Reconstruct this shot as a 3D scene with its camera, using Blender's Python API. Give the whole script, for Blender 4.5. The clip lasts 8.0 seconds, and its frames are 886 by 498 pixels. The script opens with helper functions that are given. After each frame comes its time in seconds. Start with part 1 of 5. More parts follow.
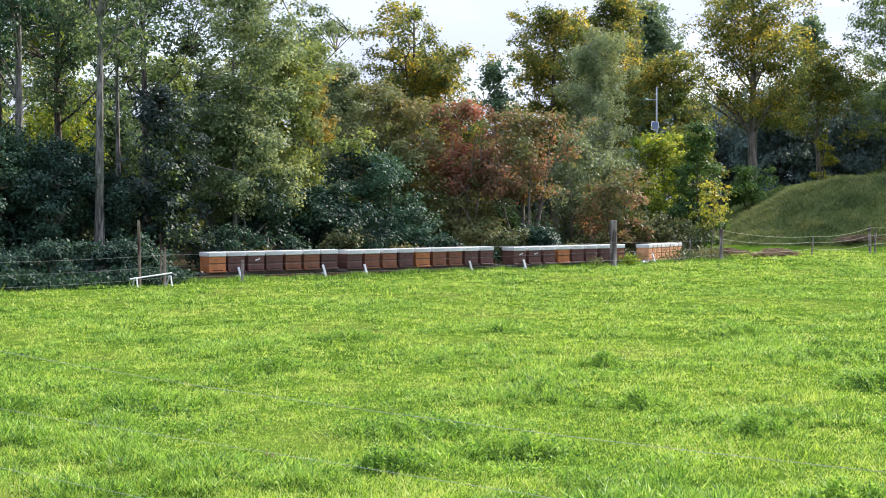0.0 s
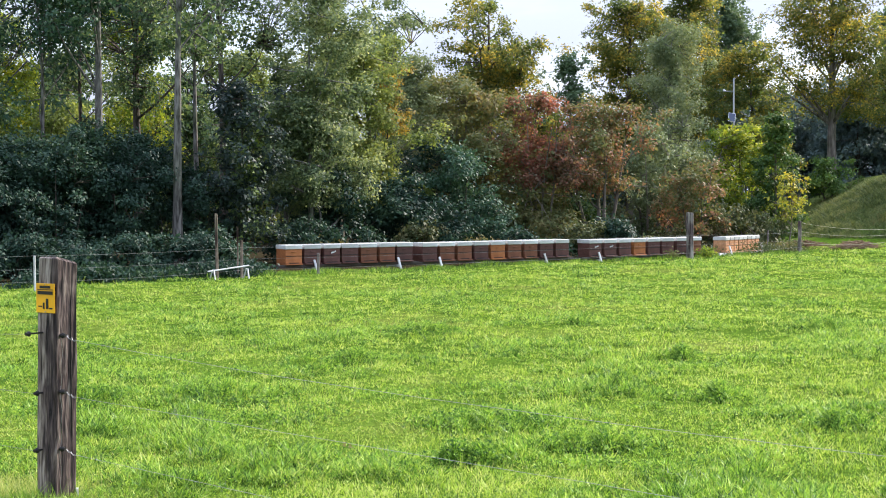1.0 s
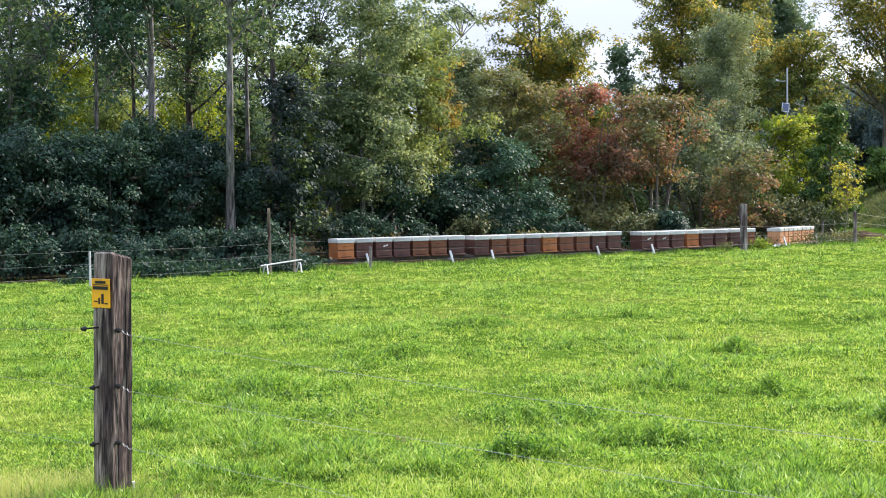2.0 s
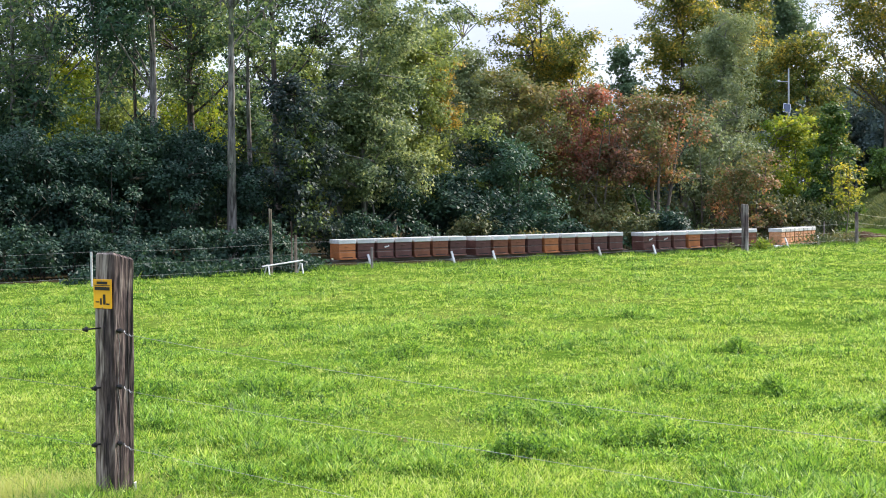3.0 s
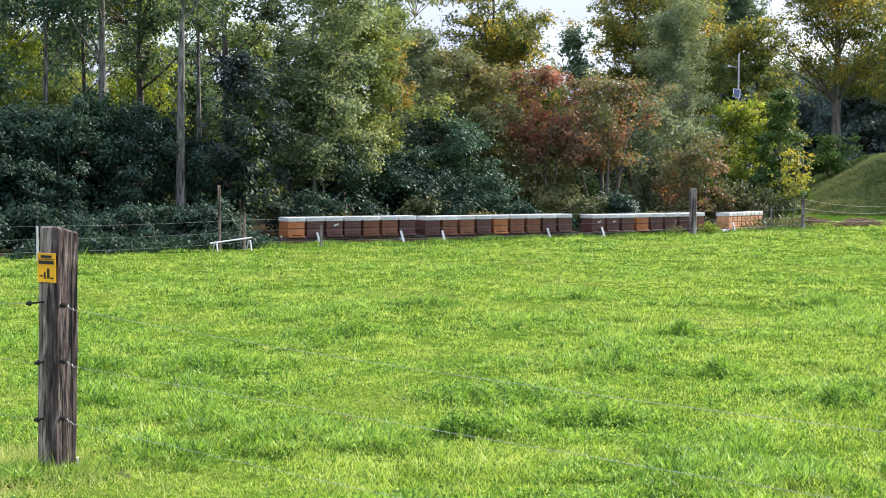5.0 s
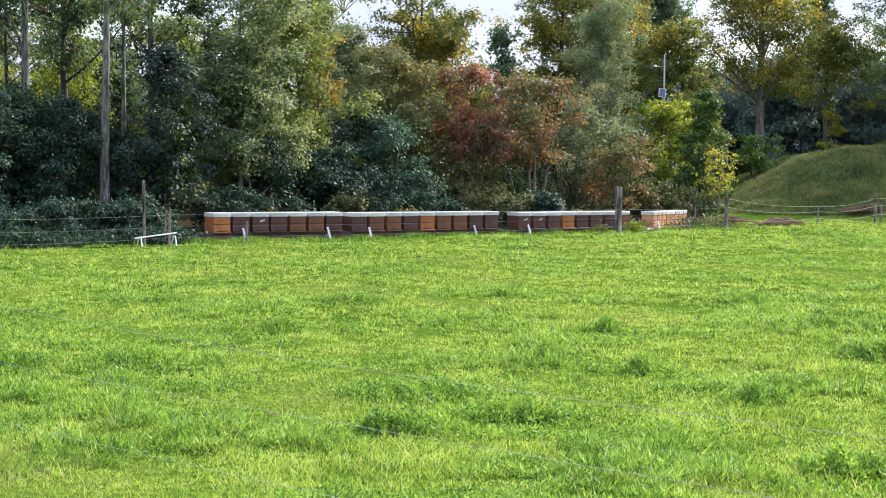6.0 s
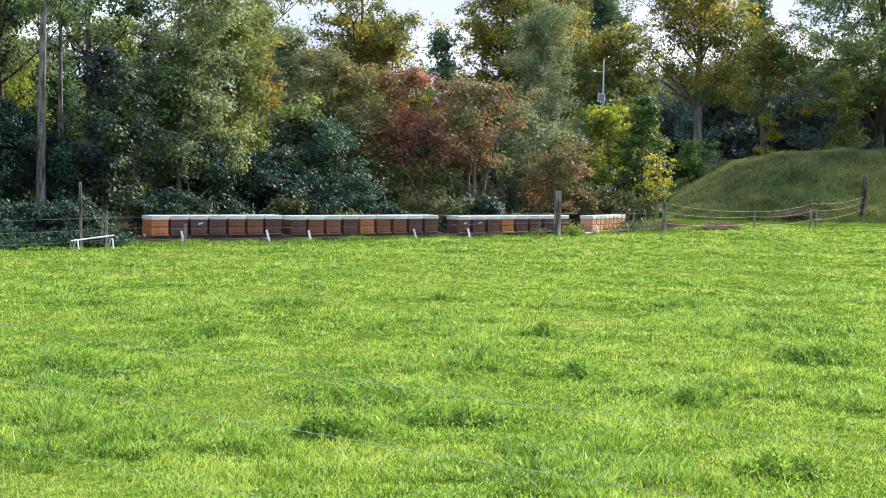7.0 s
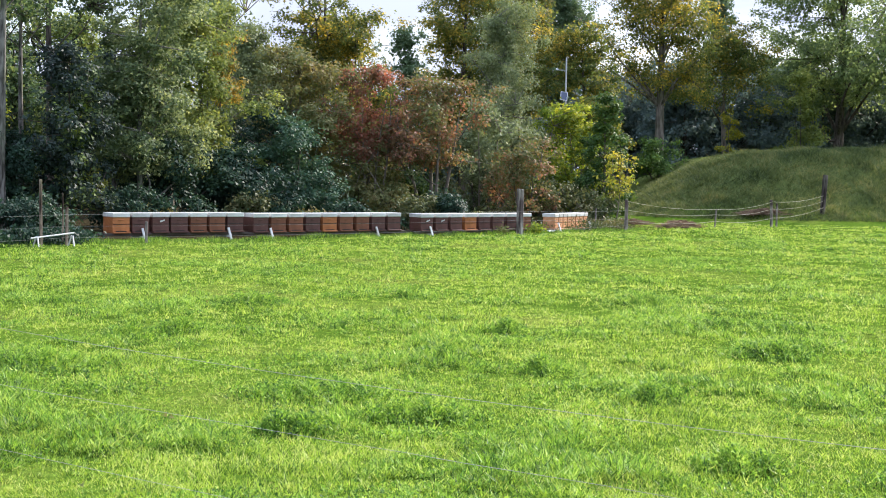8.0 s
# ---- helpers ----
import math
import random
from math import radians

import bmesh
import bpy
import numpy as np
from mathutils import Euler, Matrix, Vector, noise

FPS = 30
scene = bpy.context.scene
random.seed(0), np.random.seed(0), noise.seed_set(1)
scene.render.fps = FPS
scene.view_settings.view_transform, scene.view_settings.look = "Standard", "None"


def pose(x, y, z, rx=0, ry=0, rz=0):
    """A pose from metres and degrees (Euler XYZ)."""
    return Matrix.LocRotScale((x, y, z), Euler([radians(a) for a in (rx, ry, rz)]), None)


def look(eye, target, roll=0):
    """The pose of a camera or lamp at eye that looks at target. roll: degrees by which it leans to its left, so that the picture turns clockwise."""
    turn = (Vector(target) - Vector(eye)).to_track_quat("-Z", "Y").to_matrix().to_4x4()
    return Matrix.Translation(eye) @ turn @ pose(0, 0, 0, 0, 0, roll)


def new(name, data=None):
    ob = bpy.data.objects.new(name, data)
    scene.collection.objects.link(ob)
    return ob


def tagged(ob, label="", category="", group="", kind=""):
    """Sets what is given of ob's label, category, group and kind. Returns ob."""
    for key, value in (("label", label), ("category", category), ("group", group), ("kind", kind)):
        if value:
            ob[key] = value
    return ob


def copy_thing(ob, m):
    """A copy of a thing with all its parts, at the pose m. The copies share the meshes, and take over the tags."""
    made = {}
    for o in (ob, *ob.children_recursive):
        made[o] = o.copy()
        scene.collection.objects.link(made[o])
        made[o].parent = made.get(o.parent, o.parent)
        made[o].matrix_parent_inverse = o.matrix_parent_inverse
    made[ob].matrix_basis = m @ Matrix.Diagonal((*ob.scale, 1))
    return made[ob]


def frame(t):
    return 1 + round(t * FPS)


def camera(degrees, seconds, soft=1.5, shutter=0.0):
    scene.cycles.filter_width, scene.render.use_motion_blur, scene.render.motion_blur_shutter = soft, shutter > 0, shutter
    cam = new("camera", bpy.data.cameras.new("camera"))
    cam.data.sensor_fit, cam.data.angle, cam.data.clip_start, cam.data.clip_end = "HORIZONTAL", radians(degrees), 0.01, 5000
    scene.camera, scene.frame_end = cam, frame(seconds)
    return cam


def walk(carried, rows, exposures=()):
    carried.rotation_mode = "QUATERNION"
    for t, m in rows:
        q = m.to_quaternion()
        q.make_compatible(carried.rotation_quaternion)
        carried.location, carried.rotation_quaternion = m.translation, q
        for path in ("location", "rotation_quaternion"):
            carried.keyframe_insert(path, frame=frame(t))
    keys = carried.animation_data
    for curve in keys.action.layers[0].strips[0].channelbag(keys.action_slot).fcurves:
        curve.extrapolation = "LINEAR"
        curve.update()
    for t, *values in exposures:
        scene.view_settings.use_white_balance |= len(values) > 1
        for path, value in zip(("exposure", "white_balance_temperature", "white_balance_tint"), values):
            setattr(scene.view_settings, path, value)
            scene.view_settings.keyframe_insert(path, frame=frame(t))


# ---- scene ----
cam = camera(33.56, 8.0, soft=1.0)


def standing(x, y, z, turn, tilt, lean):
    """A hand-held camera: degrees turned to the right, tilted up and leaning left."""
    return pose(x, y, z, 90 + tilt, 0, -turn) @ pose(0, 0, 0, 0, 0, lean)


walk(cam, [
    (0.0, standing(0.006, -0.016, 1.662, 0.01, -1.74, -0.18)),
    (0.5, standing(-0.002, -0.025, 1.657, -1.31, -1.77, -0.14)),
    (1.0, standing(-0.012, -0.001, 1.653, -2.89, -2.00, -0.30)),
    (1.5, standing(-0.017, 0.015, 1.650, -4.19, -2.20, -0.50)),
    (2.0, standing(-0.017, 0.014, 1.653, -4.91, -2.25, -0.72)),
    (2.2, standing(-0.019, 0.015, 1.654, -5.01, -2.24, -0.71)),
    (3.3, standing(-0.016, 0.011, 1.649, -4.93, -2.22, -0.77)),
    (3.5, standing(-0.014, 0.011, 1.647, -4.91, -2.29, -0.79)),
    (4.0, standing(-0.013, 0.014, 1.647, -4.69, -2.52, -0.59)),
    (4.2, standing(-0.011, 0.012, 1.648, -4.51, -2.68, -0.52)),
    (5.3, standing(-0.001, 0.006, 1.645, -2.23, -3.05, 0.35)),
    (5.5, standing(0.002, 0.001, 1.644, -1.67, -3.07, 0.39)),
    (6.0, standing(0.011, -0.003, 1.647, -0.17, -3.12, 0.66)),
    (6.5, standing(0.015, -0.011, 1.649, 1.14, -3.08, 0.84)),
    (7.0, standing(0.022, -0.016, 1.648, 2.17, -2.95, 0.95)),
    (7.5, standing(0.031, -0.018, 1.648, 2.95, -2.91, 0.96)),
    (8.0, standing(0.034, -0.025, 1.648, 3.61, -3.01, 1.07)),
], exposures=[(0.0, 0.95, 6350, 20), (8.0, 0.95, 6350, 20)])

# ---- daylight: broken white cloud, low sun from the right and behind the trees ----
SUN_TURN, SUN_HEIGHT = 50.0, 34.0      # degrees to the right of straight ahead, degrees up
world = bpy.data.worlds.new("sky")
scene.world = world
world.use_nodes = True
wn, wl = world.node_tree.nodes, world.node_tree.links
wn.clear()
sky = wn.new("ShaderNodeTexSky")
sky.sky_type, sky.sun_disc = "NISHITA", False
sky.sun_elevation, sky.sun_rotation = radians(SUN_HEIGHT), radians(SUN_TURN)
sky_gain = wn.new("ShaderNodeMix")
sky_gain.data_type, sky_gain.blend_type = "RGBA", "MULTIPLY"
sky_gain.inputs[0].default_value = 1.0
sky_gain.inputs[7].default_value = (0.12, 0.12, 0.12, 1)
coords = wn.new("ShaderNodeTexCoord")
stretch = wn.new("ShaderNodeMapping")
stretch.inputs["Scale"].default_value = (2.2, 2.2, 7.0)
stretch.inputs["Location"].default_value = (0.35, 0.1, 0.4)
cloud = wn.new("ShaderNodeTexNoise")
cloud.inputs["Scale"].default_value, cloud.inputs["Detail"].default_value = 1.7, 6.0
cover = wn.new("ShaderNodeValToRGB")
cover.color_ramp.elements[0].position, cover.color_ramp.elements[1].position = 0.36, 0.52
cloudy = wn.new("ShaderNodeMix")
cloudy.data_type = "RGBA"
up = wn.new("ShaderNodeSeparateXYZ")
grade = wn.new("ShaderNodeValToRGB")      # cloud is brighter overhead than at the skyline
grade.color_ramp.elements[0].position, grade.color_ramp.elements[0].color = 0.0, (0.345, 0.395, 0.465, 1)
grade.color_ramp.elements[1].position, grade.color_ramp.elements[1].color = 1.0, (1.22, 1.45, 1.80, 1)
wl.new(coords.outputs["Generated"], up.inputs[0])
wl.new(up.outputs["Z"], grade.inputs["Fac"])
wl.new(grade.outputs["Color"], cloudy.inputs[7])
back = wn.new("ShaderNodeBackground")
out = wn.new("ShaderNodeOutputWorld")
wl.new(coords.outputs["Generated"], stretch.inputs["Vector"])
wl.new(stretch.outputs["Vector"], cloud.inputs["Vector"])
wl.new(cloud.outputs["Fac"], cover.inputs["Fac"])
wl.new(cover.outputs["Color"], cloudy.inputs[0])
wl.new(sky.outputs["Color"], sky_gain.inputs[6])
wl.new(sky_gain.outputs[2], cloudy.inputs[6])
wl.new(cloudy.outputs[2], back.inputs["Color"])
wl.new(back.outputs["Background"], out.inputs["Surface"])
back.inputs["Strength"].default_value = 1.0

sun = new("sun", bpy.data.lights.new("sun", "SUN"))
sun.data.energy, sun.data.angle, sun.data.color = 5.0, radians(0.6), (1.0, 0.93, 0.80)
st, sh = radians(SUN_TURN), radians(SUN_HEIGHT)
sun_way = Vector((math.sin(st) * math.cos(sh), math.cos(st) * math.cos(sh), math.sin(sh)))
sun.matrix_world = look(sun_way * 60, (0, 0, 0))

# ---- materials ----


def material(name, rough=0.7, metal=0.0, spec=0.4):
    m = bpy.data.materials.new(name)
    m.use_nodes = True
    n = m.node_tree.nodes
    b = n["Principled BSDF"]
    b.inputs["Roughness"].default_value = rough
    b.inputs["Metallic"].default_value = metal
    b.inputs["Specular IOR Level"].default_value = spec
    return m, n, m.node_tree.links, b


def ramp(n, stops):
    r = n.new("ShaderNodeValToRGB")
    e = r.color_ramp.elements
    while len(e) < len(stops):
        e.new(0.5)
    for el, (p, c) in zip(e, stops):
        el.position, el.color = p, (*c, 1)
    return r


def noise_node(n, l, scale, detail=3.0, source="Position", squash=(1, 1, 1)):
    if source == "Position":
        src = n.new("ShaderNodeNewGeometry").outputs["Position"]
    else:
        src = n.new("ShaderNodeTexCoord").outputs["Object"]
    mp = n.new("ShaderNodeMapping")
    mp.inputs["Scale"].default_value = squash
    t = n.new("ShaderNodeTexNoise")
    t.inputs["Scale"].default_value, t.inputs["Detail"].default_value = scale, detail
    l.new(src, mp.inputs["Vector"])
    l.new(mp.outputs["Vector"], t.inputs["Vector"])
    return t


def mix_colour(n, l, fac, a, b, blend="MIX"):
    m = n.new("ShaderNodeMix")
    m.data_type, m.blend_type = "RGBA", blend
    for s, v in ((0, fac), (6, a), (7, b)):
        if hasattr(v, "is_linked"):
            l.new(v, m.inputs[s])
        elif s == 0:
            m.inputs[s].default_value = v
        else:
            m.inputs[s].default_value = (*v, 1)
    return m.outputs[2]


def bumped(n, l, b, height, strength, distance):
    k = n.new("ShaderNodeBump")
    k.inputs["Strength"].default_value, k.inputs["Distance"].default_value = strength, distance
    l.new(height, k.inputs["Height"])
    l.new(k.outputs["Normal"], b.inputs["Normal"])


def leaf_material(name, stops, through_light=0.35, patch=0.6, rough=0.6, gloss=0.24, spread=0.6):
    """Leaves: each one its own shade, drifting in patches over the crown; light passes through."""
    m, n, l, b = material(name, rough, 0.0, gloss)
    geo = n.new("ShaderNodeNewGeometry")
    r = ramp(n, stops)
    drift = noise_node(n, l, patch, 3.0)
    add = n.new("ShaderNodeMath")
    add.operation = "MULTIPLY_ADD"
    add.inputs[1].default_value, add.inputs[2].default_value = spread, -0.02 - (spread - 0.55) / 2
    l.new(geo.outputs["Random Per Island"], add.inputs[0])
    add2 = n.new("ShaderNodeMath")
    add2.operation = "MULTIPLY_ADD"
    add2.inputs[1].default_value = 1.5
    l.new(drift.outputs["Fac"], add2.inputs[0])
    sub = n.new("ShaderNodeMath")
    sub.operation = "SUBTRACT"
    sub.inputs[1].default_value = 0.5
    l.new(add.outputs[0], add2.inputs[2])
    l.new(add2.outputs[0], sub.inputs[0])
    l.new(sub.outputs[0], r.inputs["Fac"])
    l.new(r.outputs["Color"], b.inputs["Base Color"])
    tr = n.new("ShaderNodeBsdfTranslucent")
    glow = mix_colour(n, l, 1.0, r.outputs["Color"], (1.35, 1.25, 0.9), "MULTIPLY")
    l.new(glow, tr.inputs["Color"])
    mx = n.new("ShaderNodeMixShader")
    mx.inputs[0].default_value = through_light
    l.new(b.outputs["BSDF"], mx.inputs[1])
    l.new(tr.outputs["BSDF"], mx.inputs[2])
    l.new(mx.outputs[0], n["Material Output"].inputs["Surface"])
    return m


LEAF = {
    "wood": leaf_material("leaf_woodland", [(0, (0.03, 0.062, 0.04)), (0.55, (0.08, 0.14, 0.06)), (1, (0.28, 0.34, 0.12))], 0.45),
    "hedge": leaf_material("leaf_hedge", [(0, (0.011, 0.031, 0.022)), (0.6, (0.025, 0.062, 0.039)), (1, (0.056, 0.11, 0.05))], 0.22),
    "darkmaple": leaf_material("leaf_dark_maple", [(0, (0.018, 0.03, 0.032)), (0.7, (0.034, 0.06, 0.045)), (1, (0.12, 0.18, 0.03))], 0.2),
    "aspen": leaf_material("leaf_aspen", [(0, (0.05, 0.09, 0.048)), (0.55, (0.14, 0.2, 0.092)), (1, (0.42, 0.47, 0.22))], 0.45),
    "lightgreen": leaf_material("leaf_light_green", [(0, (0.08, 0.125, 0.04)), (0.5, (0.17, 0.23, 0.06)), (1, (0.33, 0.36, 0.1))], 0.5),
    "orange": leaf_material("leaf_orange", [(0, (0.16, 0.17, 0.045)), (0.5, (0.34, 0.25, 0.05)), (1, (0.47, 0.31, 0.05))], 0.4),
    "pale": leaf_material("leaf_pale", [(0, (0.09, 0.13, 0.07)), (0.5, (0.155, 0.205, 0.1)), (1, (0.23, 0.28, 0.13))], 0.35),
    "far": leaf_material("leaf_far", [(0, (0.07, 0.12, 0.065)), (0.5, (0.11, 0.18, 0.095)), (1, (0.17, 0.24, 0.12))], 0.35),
    "olive": leaf_material("leaf_olive", [(0, (0.075, 0.11, 0.045)), (0.5, (0.14, 0.16, 0.055)), (1, (0.22, 0.17, 0.07))], 0.4),
    "teal": leaf_material("leaf_blue_green", [(0, (0.022, 0.058, 0.036)), (0.5, (0.042, 0.1, 0.058)), (1, (0.085, 0.15, 0.07))], 0.25),
    "maple": leaf_material("leaf_autumn_maple", [(0, (0.05, 0.088, 0.03)), (0.45, (0.11, 0.15, 0.036)), (0.72, (0.23, 0.215, 0.045)), (1, (0.52, 0.40, 0.055))], 0.62),
    "red": leaf_material("leaf_red", [(0, (0.09, 0.085, 0.045)), (0.38, (0.155, 0.1, 0.055)), (0.7, (0.25, 0.105, 0.072)), (1, (0.40, 0.15, 0.105))], 0.46),
    "russet": leaf_material("leaf_russet", [(0, (0.08, 0.12, 0.048)), (0.45, (0.145, 0.158, 0.057)), (0.74, (0.245, 0.15, 0.077)), (1, (0.40, 0.185, 0.11))], 0.4),
    "bright": leaf_material("leaf_bright_green", [(0, (0.055, 0.12, 0.018)), (0.5, (0.15, 0.22, 0.024)), (1, (0.42, 0.42, 0.04))], 0.5),
    "column": leaf_material("leaf_column", [(0, (0.025, 0.06, 0.02)), (0.6, (0.055, 0.115, 0.026)), (1, (0.13, 0.2, 0.03))], 0.3),
    "shrub": leaf_material("leaf_shrub", [(0, (0.035, 0.085, 0.025)), (0.5, (0.08, 0.16, 0.035)), (1, (0.18, 0.27, 0.05))], 0.38),
    "yellow": leaf_material("leaf_yellow", [(0, (0.12, 0.17, 0.03)), (0.45, (0.26, 0.28, 0.035)), (1, (0.52, 0.43, 0.05))], 0.4),
    "oak": leaf_material("leaf_oak", [(0, (0.09, 0.145, 0.072)), (0.55, (0.17, 0.245, 0.105)), (1, (0.30, 0.38, 0.14))], 0.58),
    # distance haze painted in: these leaves are made paler and bluer
    "conifer": leaf_material("leaf_hazed_conifer", [(0, (0.07, 0.11, 0.115)), (0.6, (0.11, 0.165, 0.16)), (1, (0.17, 0.24, 0.19))], 0.4, gloss=0.1),
    "bramble": leaf_material("leaf_bramble", [(0.0, (0.04, 0.065, 0.025)), (0.6, (0.09, 0.115, 0.045)), (1.0, (0.19, 0.17, 0.07))], 0.3),
}
GRASS = leaf_material("grass_blades", [(0.0, (0.035, 0.095, 0.011)), (0.25, (0.18, 0.33, 0.032)), (0.78, (0.335, 0.485, 0.055)), (1.0, (0.53, 0.60, 0.18))], 0.4, 1.5, 0.5, 0.24, 1.25)
TUFT = leaf_material("tuft_blades", [(0.0, (0.014, 0.048, 0.009)), (0.45, (0.065, 0.165, 0.02)), (1.0, (0.28, 0.46, 0.06))], 0.36, 2.2, 0.5, 0.22, 1.2)
# brighter copy of the tuft blades: sunlit tops put into the colour
SUNLIT_TIPS = leaf_material("sunlit_tip_blades", [(0.0, (0.03, 0.095, 0.012)), (0.4, (0.14, 0.31, 0.032)), (0.8, (0.27, 0.465, 0.053)), (1.0, (0.44, 0.59, 0.13))], 0.38, 2.0, 0.5, 0.28, 1.2)
DRY = leaf_material("mound_blades", [(0.0, (0.03, 0.055, 0.02)), (0.5, (0.09, 0.13, 0.043)), (1.0, (0.23, 0.23, 0.095))], 0.38, 0.8, 0.7)
WEED = leaf_material("weed_leaves", [(0.0, (0.03, 0.09, 0.022)), (0.5, (0.13, 0.28, 0.035)), (1.0, (0.33, 0.5, 0.07))], 0.38, 1.6, 0.6, 0.15, 1.1)
STRAW = leaf_material("straw_blades", [(0.0, (0.22, 0.29, 0.055)), (0.5, (0.36, 0.41, 0.11)), (1.0, (0.52, 0.51, 0.2))], 0.35, 0.9, 0.6)


def ground_material():
    m, n, l, b = material("pasture_ground", 1.0, 0.0, 0.0)
    big, fine = noise_node(n, l, 0.35, 4.0), noise_node(n, l, 14.0, 5.0)
    turf = ramp(n, [(0.3, (0.042, 0.092, 0.011)), (0.52, (0.08, 0.145, 0.017)), (0.75, (0.15, 0.17, 0.04))])
    l.new(big.outputs["Fac"], turf.inputs["Fac"])
    specks = ramp(n, [(0.3, (0.45, 0.45, 0.4)), (0.6, (1, 1, 1))])
    l.new(fine.outputs["Fac"], specks.inputs["Fac"])
    grassy = mix_colour(n, l, 1.0, turf.outputs["Color"], specks.outputs["Color"], "MULTIPLY")
    litter = ramp(n, [(0.35, (0.02, 0.018, 0.011)), (0.6, (0.045, 0.036, 0.02)), (0.8, (0.03, 0.045, 0.018))])
    l.new(fine.outputs["Fac"], litter.inputs["Fac"])
    # woodland floor lies beyond the fence line
    pos = n.new("ShaderNodeNewGeometry")
    dot = n.new("ShaderNodeVectorMath")
    dot.operation = "DOT_PRODUCT"
    dot.inputs[1].default_value = (-0.676, 0.737, 0.0)
    l.new(pos.outputs["Position"], dot.inputs[0])
    wob = n.new("ShaderNodeMath")
    wob.operation = "MULTIPLY_ADD"
    wob.inputs[1].default_value = 1.6
    l.new(big.outputs["Fac"], wob.inputs[0])
    l.new(dot.outputs["Value"], wob.inputs[2])
    edge = n.new("ShaderNodeMapRange")
    edge.inputs["From Min"].default_value, edge.inputs["From Max"].default_value = 27.2, 27.9
    l.new(wob.outputs[0], edge.inputs["Value"])
    parts_z = n.new("ShaderNodeSeparateXYZ")
    l.new(pos.outputs["Position"], parts_z.inputs[0])
    side = n.new("ShaderNodeMapRange")
    side.inputs["From Min"].default_value, side.inputs["From Max"].default_value = 10.5, 8.8
    l.new(parts_z.outputs["X"], side.inputs["Value"])
    both = n.new("ShaderNodeMath")
    both.operation = "MULTIPLY"
    l.new(edge.outputs["Result"], both.inputs[0])
    l.new(side.outputs["Result"], both.inputs[1])
    mixed = mix_colour(n, l, both.outputs[0], grassy, litter.outputs["Color"])
    # the mound carries rough, half-dry grass
    rise = n.new("ShaderNodeMapRange")
    rise.inputs["From Min"].default_value, rise.inputs["From Max"].default_value = 0.25, 0.7
    l.new(parts_z.outputs["Z"], rise.inputs["Value"])
    rough_grass = ramp(n, [(0.3, (0.05, 0.075, 0.02)), (0.6, (0.09, 0.115, 0.035)), (0.8, (0.15, 0.13, 0.06))])
    l.new(fine.outputs["Fac"], rough_grass.inputs["Fac"])
    l.new(mix_colour(n, l, rise.outputs["Result"], mixed, rough_grass.outputs["Color"]), b.inputs["Base Color"])
    bumped(n, l, b, fine.outputs["Fac"], 0.8, 0.05)
    return m


def bark_material(name, dark, light, scale=9.0):
    m, n, l, b = material(name, 0.9, 0.0, 0.2)
    t = noise_node(n, l, scale, 6.0, "Position", (1, 1, 0.18))
    spots = noise_node(n, l, 1.3, 3.0)
    r = ramp(n, [(0.32, dark), (0.62, light)])
    l.new(t.outputs["Fac"], r.inputs["Fac"])
    moss = ramp(n, [(0.45, (1, 1, 1)), (0.7, (0.62, 0.75, 0.5))])
    l.new(spots.outputs["Fac"], moss.inputs["Fac"])
    l.new(mix_colour(n, l, 1.0, r.outputs["Color"], moss.outputs["Color"], "MULTIPLY"), b.inputs["Base Color"])
    bumped(n, l, b, t.outputs["Fac"], 0.7, 0.03)
    return m


BARK_GREY = bark_material("bark_grey", (0.04, 0.036, 0.032), (0.21, 0.20, 0.18), 20.0)
BARK_DARK = bark_material("bark_dark", (0.03, 0.025, 0.02), (0.12, 0.10, 0.085), 16.0)
BARK_BROWN = bark_material("bark_brown", (0.05, 0.042, 0.034), (0.2, 0.175, 0.145))


def weathered_wood(name, dark, mid, light, grain=30.0):
    m, n, l, b = material(name, 0.88, 0.0, 0.2)
    t = noise_node(n, l, grain, 8.0, "Object", (1, 1, 0.045))
    blot = noise_node(n, l, 5.0, 4.0, "Object", (1, 1, 0.35))
    r = ramp(n, [(0.3, dark), (0.5, mid), (0.72, light)])
    l.new(t.outputs["Fac"], r.inputs["Fac"])
    s = ramp(n, [(0.38, (0.36, 0.29, 0.31)), (0.5, (0.75, 0.7, 0.7)), (0.64, (1.2, 1.2, 1.15))])
    l.new(blot.outputs["Fac"], s.inputs["Fac"])
    crack = noise_node(n, l, grain * 0.42, 4.0, "Object", (1, 1, 0.035))
    split = ramp(n, [(0.40, (1, 1, 1)), (0.455, (0.16, 0.14, 0.13)), (0.50, (1, 1, 1))])
    l.new(crack.outputs["Fac"], split.inputs["Fac"])
    stained = mix_colour(n, l, 1.0, r.outputs["Color"], s.outputs["Color"], "MULTIPLY")
    cracked = mix_colour(n, l, 1.0, stained, split.outputs["Color"], "MULTIPLY")
    l.new(cracked, b.inputs["Base Color"])
    bumped(n, l, b, cracked, 1.0, 0.02)
    return m


